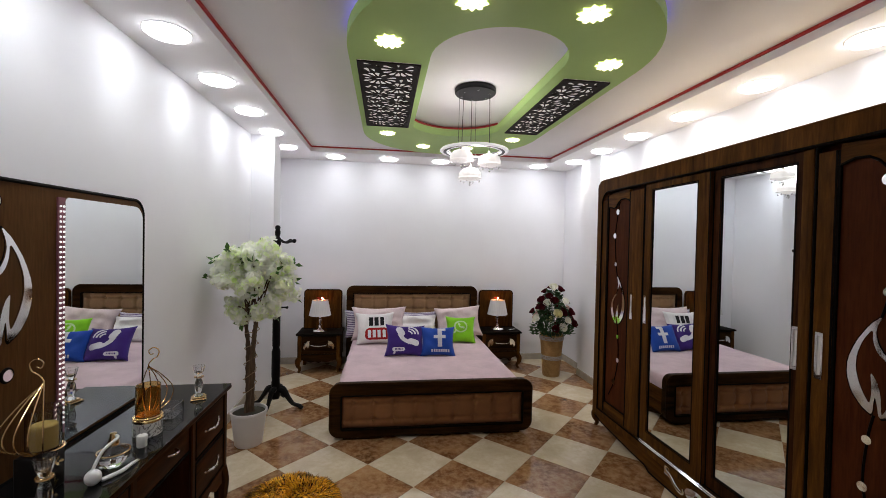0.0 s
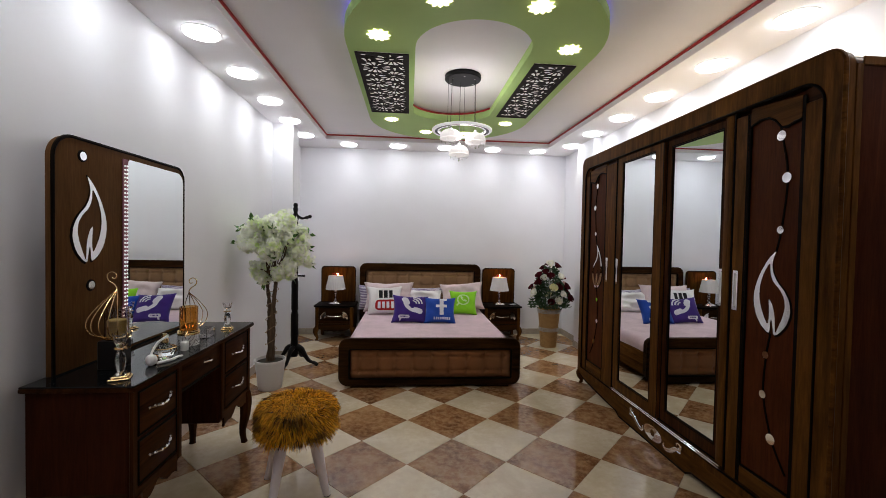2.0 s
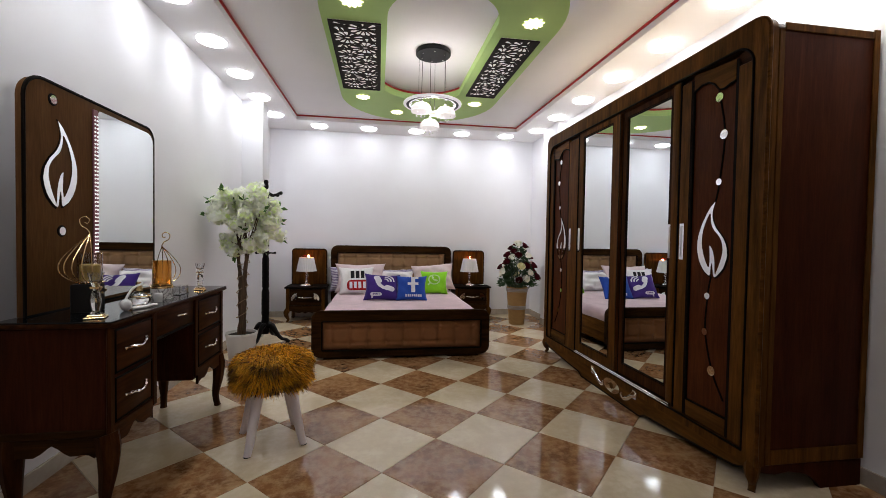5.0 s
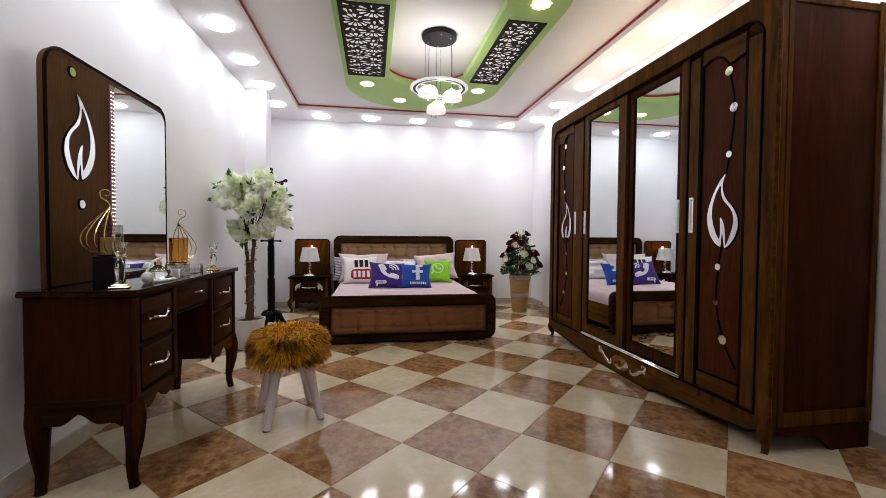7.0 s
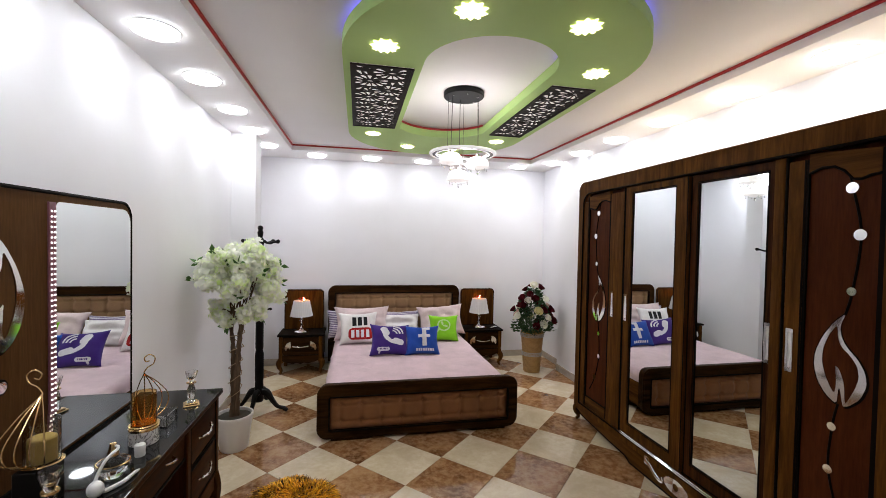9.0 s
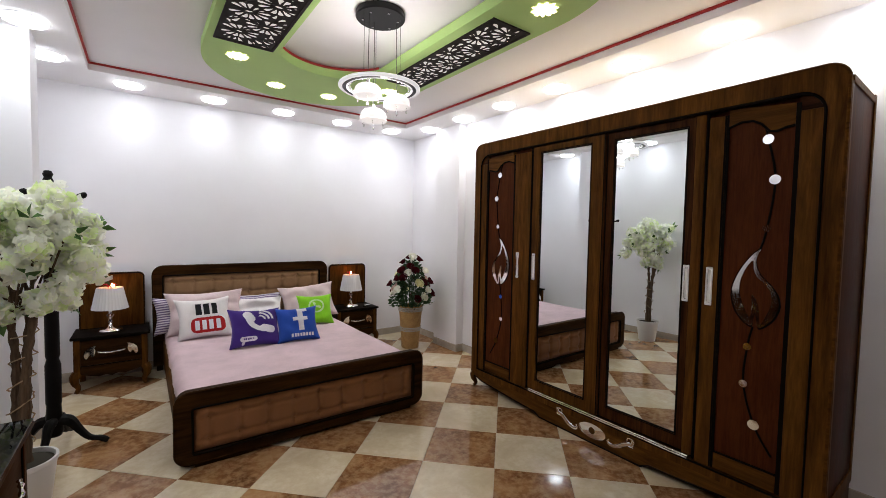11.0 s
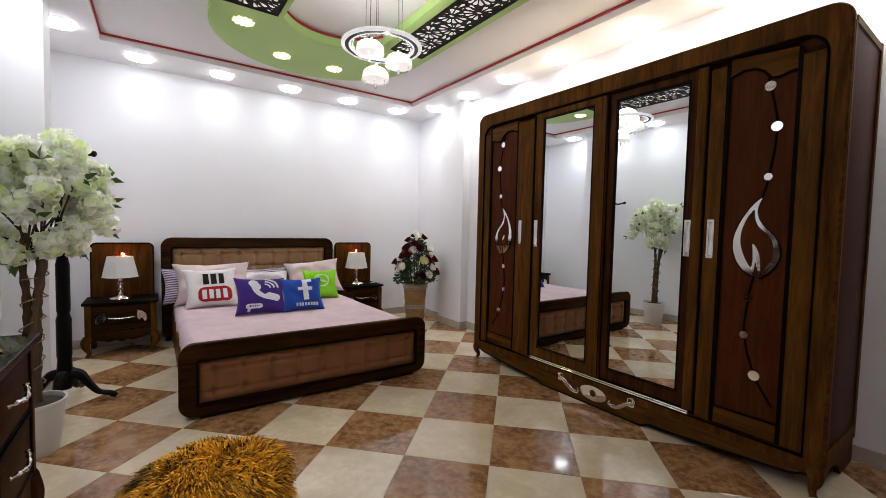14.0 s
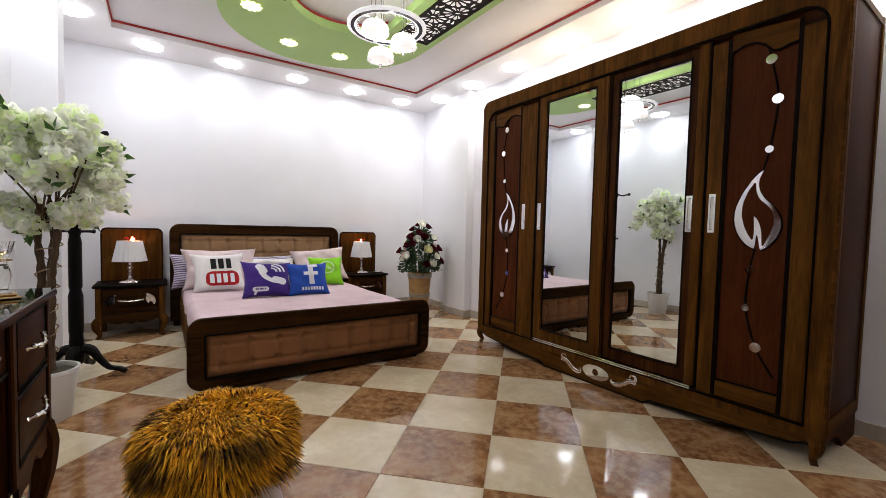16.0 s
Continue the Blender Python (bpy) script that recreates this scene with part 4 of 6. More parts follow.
# pillows and cushions
def pillow(name, x, y, z, w, h, t, tilt, yaw, mat, label, category, bumps=0.03, seed=1, roll=0, group="pillows on the bed"):
    root = thing(name, pose(x, y, z, -tilt, roll, yaw), label, category, group)
    bm, off = cushion(w, h, t, 26, None, 0, bumps, seed)
    part("cover", bm, mat, root, smooth=70)
    return root, off


pillow("pillow", 0.07, 5.38, 0.412, 0.70, 0.43, 0.17, 24, 3, PINK_PILLOW, "pale pink pillow propped against the headboard", "pillow", 0.05, 3)
pillow("pillow", 1.10, 5.42, 0.425, 0.62, 0.42, 0.17, 28, -6, PINK_PILLOW, "pale pink pillow propped against the headboard", "pillow", 0.05, 5, -5)
pillow("pillow", -0.12, 5.54, 0.408, 0.50, 0.36, 0.16, 14, 8, STRIPED, "lilac and white striped pillow at the bed's edge", "pillow", 0.04, 9)
pillow("pillow", 0.56, 5.40, 0.408, 0.50, 0.33, 0.16, 30, 0, WHITE_CLOTH, "white pillow with a lilac striped border", "pillow", 0.05, 11)
pillow("pillow", 0.56, 5.54, 0.408, 0.56, 0.35, 0.12, 26, 0, STRIPED, "lilac and white striped pillow behind a white one", "pillow", 0.04, 12)


def seg_dist(u, v, a, b):
    dx, dy = b[0] - a[0], b[1] - a[1]
    t = max(0, min(1, ((u - a[0]) * dx + (v - a[1]) * dy) / (dx * dx + dy * dy)))
    return math.hypot(u - a[0] - t * dx, v - a[1] - t * dy)


def in_round(u, v, u0, u1, v0, v1, r):
    du, dv = max(u0 + r - u, 0, u - u1 + r), max(v0 + r - v, 0, v - v1 + r)
    return math.hypot(du, dv) <= r


def bars(u, v, u0, u1, v0, v1, n, duty=0.62):
    """Plain upright bars in place of writing."""
    if not (u0 < u < u1 and v0 < v < v1):
        return False
    return ((u - u0) / (u1 - u0) * n) % 1 < duty


# white cushion: black bars above a red lozenge
W, H, T = 0.47, 0.40, 0.12
c, off = pillow("cushion", 0.030, 5.14, 0.412, W, H, T, 26, 6, WHITE_CLOTH, "white square cushion with a black and red print", "cushion", 0.01, 21, 0, "printed cushions")
part("black_print", emblem(lambda u, v: bars(u, v, -0.34, 0.54, 0.10, 0.66, 3, 0.70), W, H, T, off, 0.01), PRINT_BLACK, c, smooth=70)
red = lambda u, v: in_round(u, v, -0.56, 0.72, -0.80, -0.04, 0.26)
part("red_print", emblem(red, W, H, T, off, 0.01), PRINT_RED, c, smooth=70)
part("white_print", emblem(lambda u, v: bars(u, v, -0.42, 0.62, -0.66, -0.18, 4, 0.62), W, H, T, off, 0.01, lift=0.004), PRINT_WHITE, c, smooth=70)

# purple cushion: handset, arcs and a small bubble
W, H, T = 0.44, 0.36, 0.11
c, off = pillow("cushion", 0.352, 4.61, 0.410, W, H, T, 30, 2, PURPLE, "purple cushion with a white telephone handset print", "cushion", 0.01, 22, 3, "printed cushions")


def handset(u, v, cx, cy, s):
    u, v = (u - cx) / s, (v - cy) / s
    arc = math.hypot(u - 0.52, v - 0.50)
    ang = math.degrees(math.atan2(v - 0.50, u - 0.52))
    body = 0.72 < arc < 0.98 and (-172 > ang or ang > 172 or -172 <= ang <= -88)
    ear = seg_dist(u, v, (-0.34, 0.62), (-0.22, 0.34)) < 0.21
    mouth = seg_dist(u, v, (0.36, -0.22), (0.64, -0.34)) < 0.21
    return body or ear or mouth


def phone(u, v):
    if handset(u, v, -0.02, 0.08, 0.88):
        return True
    r, a = math.hypot(u - 0.10, v - 0.30), math.degrees(math.atan2(v - 0.30, u - 0.10))
    if 5 < a < 85 and (0.20 < r < 0.28 or 0.36 < r < 0.45 or 0.53 < r < 0.62):
        return True
    return in_round(u, v, -0.66, -0.02, -0.78, -0.52, 0.12) or seg_dist(u, v, (-0.52, -0.74), (-0.56, -0.90)) < 0.05


part("white_print", emblem(phone, W, H, T, off, 0.01), PRINT_WHITE, c, smooth=70)
part("bar_print", emblem(lambda u, v: bars(u, v, -0.52, -0.12, -0.70, -0.60, 6), W, H, T, off, 0.01, lift=0.004), PURPLE, c, smooth=70)

# blue cushion: an upright with a cross bar above a row of bars
W, H, T = 0.39, 0.34, 0.11
c, off = pillow("cushion", 0.712, 4.59, 0.410, W, H, T, 30, -3, BLUE, "bright blue cushion with a white upright emblem", "cushion", 0.01, 23, 0, "printed cushions")
part("white_print", emblem(lambda u, v: (-0.02 < u < 0.24 and -0.46 < v < 0.72) or (-0.26 < u < 0.46 and 0.12 < v < 0.34) or (-0.02 < u < 0.46 and 0.66 < v < 0.88), W, H, T, off, 0.01), PRINT_WHITE, c, smooth=70)
part("bar_print", emblem(lambda u, v: bars(u, v, -0.40, 0.70, -0.82, -0.62, 8, 0.7), W, H, T, off, 0.01), PRINT_WHITE, c, smooth=70)

# lime cushion: ring with a handset
W, H, T = 0.38, 0.34, 0.12
c, off = pillow("cushion", 1.065, 5.15, 0.412, W, H, T, 24, -6, LIME, "lime green cushion with a pale round emblem", "cushion", 0.01, 24, 0, "printed cushions")
part("pale_print", emblem(lambda u, v: 0.36 < math.hypot(u, v - 0.18) < 0.46 or handset(u, v, -0.02, 0.20, 0.34) or seg_dist(u, v, (-0.30, -0.12), (-0.44, -0.28)) < 0.06, W, H, T, off, 0.01), PRINT_PALE, c, smooth=70)

# ---- bedside tables ----
def bedside(x, label):
    root = thing("bedside_table", pose(x, 5.62, 0), label, "bedside table", "bedside tables")
    hw, y0, y1 = 0.27, -0.195, 0.20
    part("body", box(-hw + 0.012, hw - 0.012, y0 + 0.02, y1, 0.165, 0.462, 0.008, 2), WOOD_X, root)
    part("top", box(-hw - 0.006, hw + 0.006, y0 - 0.012, y1 + 0.004, 0.463, 0.488, 0.007, 2), EBONY, root, "dark glossy top board")
    for sx in (-1, 1):
        part("corner_post", box(sx * (hw - 0.035) - 0.022, sx * (hw - 0.035) + 0.022, y0 + 0.003, y0 + 0.022, 0.17, 0.46, 0.004, 1), WOOD_Z, root)
    d = part("drawer", box(-hw + 0.062, hw - 0.062, y0 + 0.004, y0 + 0.0195, 0.235, 0.452, 0.006, 2), WOOD_X, root, "walnut drawer front")
    for b in ((-hw + 0.058, hw - 0.058, 0.2265, 0.234), (-hw + 0.058, hw - 0.058, 0.453, 0.4575)):
        part("dark_groove", box(b[0], b[1], y0 + 0.008, y0 + 0.0196, b[2], b[3]), EBONY, d)
    ap = [(-hw + 0.05, 0.166), (-0.16, 0.145), (-0.09, 0.128), (-0.04, 0.138), (0, 0.122), (0.04, 0.138), (0.09, 0.128), (0.16, 0.145), (hw - 0.05, 0.166), (hw - 0.05, 0.226), (-hw + 0.05, 0.226)]
    part("apron", prism(ap, "y", y0 + 0.006, y0 + 0.0198), WOOD_X, root)
    for sx in (-1, 1):
        part("leg", cabriole(sx * (hw - 0.035), y0 + 0.03, 0.17, sx * 0.05, -0.045, 0.030), WOOD_Z, root)
        part("leg", box(sx * (hw - 0.04) - 0.02, sx * (hw - 0.04) + 0.02, y1 - 0.05, y1 - 0.01, 0, 0.166, 0.005, 1), WOOD_Z, root)
    # leaf inlays and a bar handle
    for sx in (-1, 1):
        leaf = [(0.020, 0.052), (-0.020, 0.040), (-0.046, 0.008), (-0.052, -0.036), (-0.036, -0.056), (-0.026, -0.030), (-0.012, -0.016), (-0.006, -0.040), (0.010, -0.024), (0.016, 0.010), (0.008, 0.034)]
        lp = [(sx * (-0.128 + px * 1.15) * -1 * -1, 0.348 + pz * 1.05) for px, pz in smooth_loop(leaf, 2)]
        part("leaf_shadow_line", prism([(sx * -0.128 + (x_ - sx * -0.128) * 1.12, 0.348 + (z_ - 0.348) * 1.1) for x_, z_ in lp], "y", y0 + 0.0026, y0 + 0.0038), EBONY, d, smooth=0)
        part("leaf_inlay", prism(lp, "y", y0 - 0.001, y0 + 0.0024), INLAY, d, "polished silver leaf inlay", smooth=0)
    hp = spline([(-0.09, y0 - 0.004, 0.345), (-0.065, y0 - 0.022, 0.343), (0, y0 - 0.026, 0.338), (0.065, y0 - 0.022, 0.343), (0.09, y0 - 0.004, 0.345)], 5)
    part("handle", sweep(hp, [0.004 + 0.004 * abs(math.cos(i * 0.9)) for i in range(len(hp))], 8), CHROME, d, "chrome bar handle")
    back = rounded(-hw + 0.025, hw - 0.025, 0.489, 1.005, (0, 0, 0.05, 0.05), 8)
    bp = part("back_panel", prism(back, "y", y1 - 0.075, y1 - 0.045, bevel=0.006), WOOD_Z, root, "tall walnut back panel with rounded corners")
    part("dark_edge", sweep([(px, y1 - 0.0755, pz) for px, pz in rounded(-hw + 0.033, hw - 0.033, 0.492, 0.997, (0, 0, 0.045, 0.045), 8)], 0.006, 6, closed=True), EBONY, bp)
    return root


bedside(-0.672, "walnut bedside table with a tall back panel")
bedside(1.668, "walnut bedside table with a tall back panel")

# bedside lamps
def table_lamp(x, y, label):
    root = thing("table_lamp", pose(x, y, 0.4885), label, "table lamp", "bedside lamps")
    part("base", lathe([(0.0, 0.0), (0.085, 0.0), (0.088, 0.008), (0.080, 0.020), (0.055, 0.032), (0.03, 0.040), (0.016, 0.05), (0.014, 0.06), (0.0, 0.06)], 28), CHROME, root, "stepped chrome base")
    part("stem", lathe([(0.0, 0.058), (0.013, 0.06), (0.022, 0.075), (0.013, 0.095), (0.010, 0.115), (0.018, 0.13), (0.030, 0.142), (0.018, 0.155), (0.011, 0.17), (0.020, 0.19), (0.011, 0.205), (0.008, 0.23), (0.0, 0.23)], 16), CRYSTAL, root, "crystal bead stem")
    part("rod", lathe([(0.004, 0.05), (0.004, 0.40)], 8), CHROME, root)
    part("shade", lathe([(0.136, 0.205), (0.134, 0.207), (0.096, 0.395), (0.094, 0.395), (0.132, 0.207), (0.136, 0.205)], 96, ripple=0.012, waves=32, capped=False), SHADE, root, "white pleated fabric shade", smooth=20)
    part("bulb", lathe([(0.0, 0.392), (0.009, 0.395), (0.013, 0.408), (0.010, 0.420), (0.0, 0.428)], 12, (0.018, 0.055, 0)), AMBER_BULB, root, "glowing amber bulb")
    bm = bmesh.new()
    for i in range(5):
        a = -0.3 + 0.9 * i
        sweep(spline([(0.01 * math.cos(a), 0.02 + 0.01 * math.sin(a), 0.395), (0.03 * math.cos(a), 0.02 + 0.03 * math.sin(a), 0.425), (0.05 * math.cos(a), 0.02 + 0.04 * math.sin(a), 0.418)], 4), 0.004, 5, bm)
    part("red_finial", bm, PRINT_RED, root, "small red finial")
    return root


table_lamp(-0.685, 5.585, "chrome and crystal table lamp with a white pleated shade")
table_lamp(1.652, 5.60, "chrome and crystal table lamp with a white pleated shade")
rem = thing("remote_control", pose(1.830, 5.50, 0.4885, 0, 0, 25), "small black remote control lying on the bedside table", "remote control")
part("casing", box(-0.07, 0.07, -0.02, 0.02, 0, 0.018, 0.005, 2), BOX_BLACK, rem)
part("keypad", box(-0.05, 0.05, -0.013, 0.013, 0.0182, 0.020, 0.0008, 1), LED_RIM, rem, "pale keypad")

# ---- dressing table ----
van = thing("dressing_table", pose(-0.99, 2.03, 0), "walnut dressing table with black glass top and tall mirror panel", "dressing table")
VX, VB = -0.760, -1.165            # front and back
V0, V1, VT = 1.432, 2.655, 0.824   # near end, far end, top
wpart("top", box(VB, VX + 0.022, V0 - 0.018, V1 + 0.018, VT - 0.026, VT - 0.006, 0.006, 2), DARK_Y, van)
wpart("glass_top", box(VB + 0.002, VX + 0.020, V0 - 0.016, V1 + 0.016, VT - 0.0058, VT, 0.002, 1), BLACK_GLASS, van, label="glossy black glass sheet")


def scallop(y0, y1, z, n=14):
    """The curved lower edge between two legs."""
    pts = []
    for i in range(n + 1):
        t = i / n
        pts.append((y0 + (y1 - y0) * t, z + 0.028 * math.cos(2 * math.pi * t * 2) * (1 - abs(2 * t - 1)) - 0.03 * (abs(2 * t - 1) ** 3)))
    return pts


def pedestal(y0, y1, zlow):
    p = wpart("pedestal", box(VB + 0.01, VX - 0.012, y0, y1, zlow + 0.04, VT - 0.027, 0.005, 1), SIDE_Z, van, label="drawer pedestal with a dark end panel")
    for y in (y0 + 0.018, y1 - 0.018):
        wpart("post", box(VX - 0.0118, VX + 0.004, y - 0.018, y + 0.018, zlow + 0.06, VT - 0.028, 0.005, 1), DARK_Z, van, p)
    h = (VT - 0.035 - zlow - 0.10) / 2
    for k in range(2):
        z0 = zlow + 0.10 + k * h
        d = wpart("drawer", box(VX - 0.0116, VX - 0.001, y0 + 0.042, y1 - 0.042, z0 + 0.010, z0 + h - 0.010, 0.005, 2), DARK_Y, van, p, "walnut drawer front")
        rim = [(y0 + 0.045, z0 + 0.012), (y1 - 0.045, z0 + 0.012), (y1 - 0.045, z0 + h - 0.012), (y0 + 0.045, z0 + h - 0.012)]
        wpart("dark_edge", sweep([(VX - 0.0015, a, b) for a, b in rim], 0.006, 6, closed=True), EBONY, van, p)
        yc, zc = (y0 + y1) / 2, z0 + h / 2
        keys = [(VX - 0.002, yc - 0.062, zc - 0.004), (VX + 0.018, yc - 0.05, zc + 0.002), (VX + 0.026, yc, zc - 0.006), (VX + 0.018, yc + 0.05, zc + 0.004), (VX + 0.012, yc + 0.066, zc + 0.016)]
        hp = spline(keys, 5)
        ob = wpart("handle", sweep(hp, [0.0045 + 0.004 * math.cos(i * 0.8) ** 2 for i in range(len(hp))], 8), CHROME, van, p, "wavy chrome pull handle")
    pts = scallop(y0 + 0.036, y1 - 0.036, zlow + 0.035)
    wpart("apron", prism(pts + [(y1 - 0.036, zlow + 0.098), (y0 + 0.036, zlow + 0.098)], "x", VX - 0.0114, VX + 0.001), DARK_Y, van, p)
    return p


near_ped = pedestal(V0, 1.795, 0.285)
far_ped = pedestal(2.225, V1, 0.270)
# end aprons
for y in (V0 - 0.004, V1 - 0.012):
    pts = [(x, z) for x, z in scallop(VB + 0.05, VX - 0.05, 0.300)]
    wpart("end_apron", prism(pts + [(VX - 0.05, 0.352), (VB + 0.05, 0.352)], "y", y, y + 0.016), WOOD_X, van)
    wpart("end_rail", box(VB + 0.012, VX - 0.014, y, y + 0.016, 0.3535, 0.385, 0.004, 1), WOOD_X, van)
wpart("knee_drawer", box(VX - 0.03, VX - 0.008, 1.798, 2.222, 0.665, 0.815, 0.005, 2), DARK_Y, van, label="wide shallow centre drawer")
wpart("knee_drawer_edge", box(VX - 0.031, VX - 0.004, 1.798, 2.222, 0.652, 0.664, 0.002, 1), EBONY, van)
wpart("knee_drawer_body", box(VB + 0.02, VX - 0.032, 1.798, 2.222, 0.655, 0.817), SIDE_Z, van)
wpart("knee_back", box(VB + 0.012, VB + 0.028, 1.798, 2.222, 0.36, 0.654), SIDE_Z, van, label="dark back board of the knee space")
wpart("knee_handle", sweep(spline([(VX - 0.008, 2.03, 0.735), (VX + 0.012, 2.045, 0.738), (VX + 0.012, 2.075, 0.735), (VX - 0.008, 2.09, 0.738)], 4), 0.006, 8), CHROME, van, label="short chrome pull handle")
for y, s in ((V0 + 0.03, -1), (V1 - 0.03, 1)):
    for x, dx in ((VX - 0.028, 0.035), (VB + 0.045, -0.01)):
        wpart("leg", cabriole(x, y, 0.355, dx, s * 0.012, 0.036), DARK_Z, van)
# tall panel with mirror
PX = -1.124
pan = rounded(1.530, 2.508, VT + 0.001, 1.838, (0, 0, 0.075, 0.10), 8)
mp = wpart("mirror_panel", prism(pan, "x", PX - 0.034, PX, bevel=0.005), BOARD, van, label="tall walnut panel with rounded corners")
wpart("dark_edge", sweep([(PX - 0.002, y, z) for y, z in pan], 0.008, 6, closed=True), EBONY, van, mp)
glass_shape = rounded(1.972, 2.490, VT + 0.02, 1.805, (0.01, 0.01, 0.065, 0.02), 8)
wpart("mirror", prism(glass_shape, "x", PX + 0.0008, PX + 0.006), MIRROR, van, mp, "tall clear mirror")
wpart("led_strip", box(PX + 0.0008, PX + 0.008, 1.934, 1.970, VT + 0.06, 1.802, 0.001, 1), LED_STRIP, van, mp, "dark pink strip set with bright LED beads")
for k in range(2):
    for i in range(44):
        bm = bmesh.new()
        y, z = 1.9435 + 0.017 * k, 0.925 + i * 0.0196
        bmesh.ops.create_uvsphere(bm, u_segments=6, v_segments=4, radius=0.0043)
        bmesh.ops.translate(bm, vec=(PX + 0.009, y, z), verts=bm.verts)
        wpart("led_bead", bm, LED_WHITE, van, mp)
o, h = flame(1.718, 1.487, 0.205, 0.395, -1)
wpart("flame_shadow_line", prism([(1.718 + (y - 1.718) * 1.075, 1.487 + (z - 1.487) * 1.045) for y, z in o], "x", PX + 0.0006, PX + 0.0018), EBONY, van, mp, smooth=0)
wpart("flame_core", prism([(1.718 + (y - 1.718) * 0.97, z) for y, z in h], "x", PX + 0.002, PX + 0.0034), BOARD, van, mp, smooth=0)
wpart("flame_inlay", plate(o, [h], "x", PX + 0.0036, PX + 0.007), INLAY, van, mp, "polished silver flame inlay", smooth=0)
for y, z in ((1.680, 1.765), (1.727, 1.185)):
    wpart("silver_dot", prism(ellipse(y, z, 0.019, 0.019, n=18), "x", PX + 0.0007, PX + 0.006), INLAY, van, mp)
    wpart("dot_ring", sweep([(PX + 0.001, a, b) for a, b in ellipse(y, z, 0.023, 0.023, n=18)], 0.004, 6, closed=True), EBONY, van, mp)


# ---- things on the dressing table ----
def candlestick(x, y, h, label):
    root = thing("candlestick", pose(x, y, VT, 0, 0, 20), label, "candlestick", "crystal candlesticks")
    s = h / 0.19
    bm = box(-0.036, 0.036, -0.036, 0.036, 0, 0.008, 0.003, 1)
    box(-0.028, 0.028, -0.028, 0.028, 0.0085, 0.016, 0.003, 1, bm)
    part("base", bm, BRASS, root, "square stepped gold base")
    part("stem", lathe([(0.0, 0.0165), (0.022, 0.0165), (0.012, 0.03), (0.017, 0.05 * s), (0.020, 0.075 * s), (0.016, 0.10 * s), (0.011, 0.112 * s), (0.011, 0.12 * s), (0.0, 0.121 * s)], 8), CRYSTAL, root, "faceted crystal stem", smooth=20)
    part("collar", lathe([(0.0, 0.1215 * s), (0.022, 0.1215 * s), (0.022, 0.127 * s), (0.0, 0.127 * s)], 16), BRASS, root)
    part("cup", lathe([(0.0, 0.1275 * s), (0.012, 0.128 * s), (0.021, 0.15 * s), (0.029, 0.185 * s), (0.026, 0.185 * s), (0.016, 0.152 * s), (0.0, 0.140 * s)], 12), CRYSTAL, root, "flared crystal cup", smooth=20)
    return root


candlestick(-0.852, 1.510, 0.195, "crystal candlestick with a gold base on the table")
candlestick(-0.822, 2.445, 0.175, "small crystal candlestick with a gold base")


def wire_lantern(x, y, z, size, glass_mat, candle, label, turn):
    root = thing("candle_lantern", pose(x, y, z, 0, 0, turn), label, "candle lantern", "wire lanterns")
    s = size
    part("dish", lathe([(0.0, 0.0), (0.07 * s, 0.0), (0.088 * s, 0.010 * s), (0.082 * s, 0.014 * s), (0.0, 0.012 * s)], 24), BRASS, root)
    for i in range(5):
        a = radians(142 + 17 * i)
        c, sn = math.cos(a), math.sin(a)
        keys = [(0.055 * s * c, 0.055 * s * sn, 0.010 * s), (0.155 * s * c, 0.155 * s * sn, 0.060 * s), (0.175 * s * c, 0.175 * s * sn, 0.15 * s), (0.095 * s * c, 0.095 * s * sn, 0.26 * s), (0.012 * s * c, 0.012 * s * sn, 0.335 * s), (0.0, 0.0, 0.36 * s)]
        part("wire_rib", sweep(spline(keys, 7), 0.0026 * s ** 0.5, 6), BRASS, root, "curved gold wire")
    curl = [(0.0, 0.0, 0.355 * s), (0.0, 0.018 * s, 0.385 * s), (0.0, 0.052 * s, 0.41 * s), (0.0, 0.060 * s, 0.45 * s), (0.0, 0.030 * s, 0.472 * s), (0.0, 0.002 * s, 0.452 * s), (0.0, 0.010 * s, 0.425 * s), (0.0, 0.030 * s, 0.43 * s)]
    part("wire_curl", sweep(spline(curl, 7), 0.0028 * s ** 0.5, 6), BRASS, root, "spiral gold wire finial")
    r = 0.072 * s
    part("glass_cylinder", lathe([(r, 0.014 * s), (r, 0.22 * s), (r - 0.003, 0.22 * s), (r - 0.003, 0.017 * s), (0.0, 0.017 * s)], 24), glass_mat, root)
    if candle:
        part("candle", lathe([(0.0, 0.018 * s), (0.058 * s, 0.018 * s), (0.058 * s, 0.130 * s), (0.050 * s, 0.136 * s), (0.0, 0.132 * s)], 20), CANDLE, root, "thick yellow wax candle")
    return root


bx = thing("gift_box", pose(-0.982, 1.670, VT), "square black box patterned in dull gold", "box")
part("carton", box(-0.044, 0.044, -0.044, 0.044, 0, 0.125, 0.003, 1), BOX_BLACK, bx)
rnd = random.Random(5)
for i in range(7):
    bm = prism(ellipse(rnd.uniform(-0.030, 0.030), rnd.uniform(0.02, 0.105), 0.012, 0.005, rnd.uniform(0, 3), 8), "x", 0.0442, 0.0450)
    part("gold_mark", bm, BRASS, bx)
wire_lantern(-0.982, 1.685, VT + 0.1255, 0.64, SMOKE_GLASS, True, "gold wire lantern with a yellow candle in glass", 95)
bx = thing("marbled_drum", pose(-0.862, 2.060, VT, 0, 0, 8), "round white marbled drum with a gold rim", "box")
part("drum", lathe([(0.0, 0.0), (0.050, 0.0), (0.053, 0.003), (0.053, 0.060), (0.0, 0.060)], 40), MARBLED, bx, "white drum with dark marble veins")
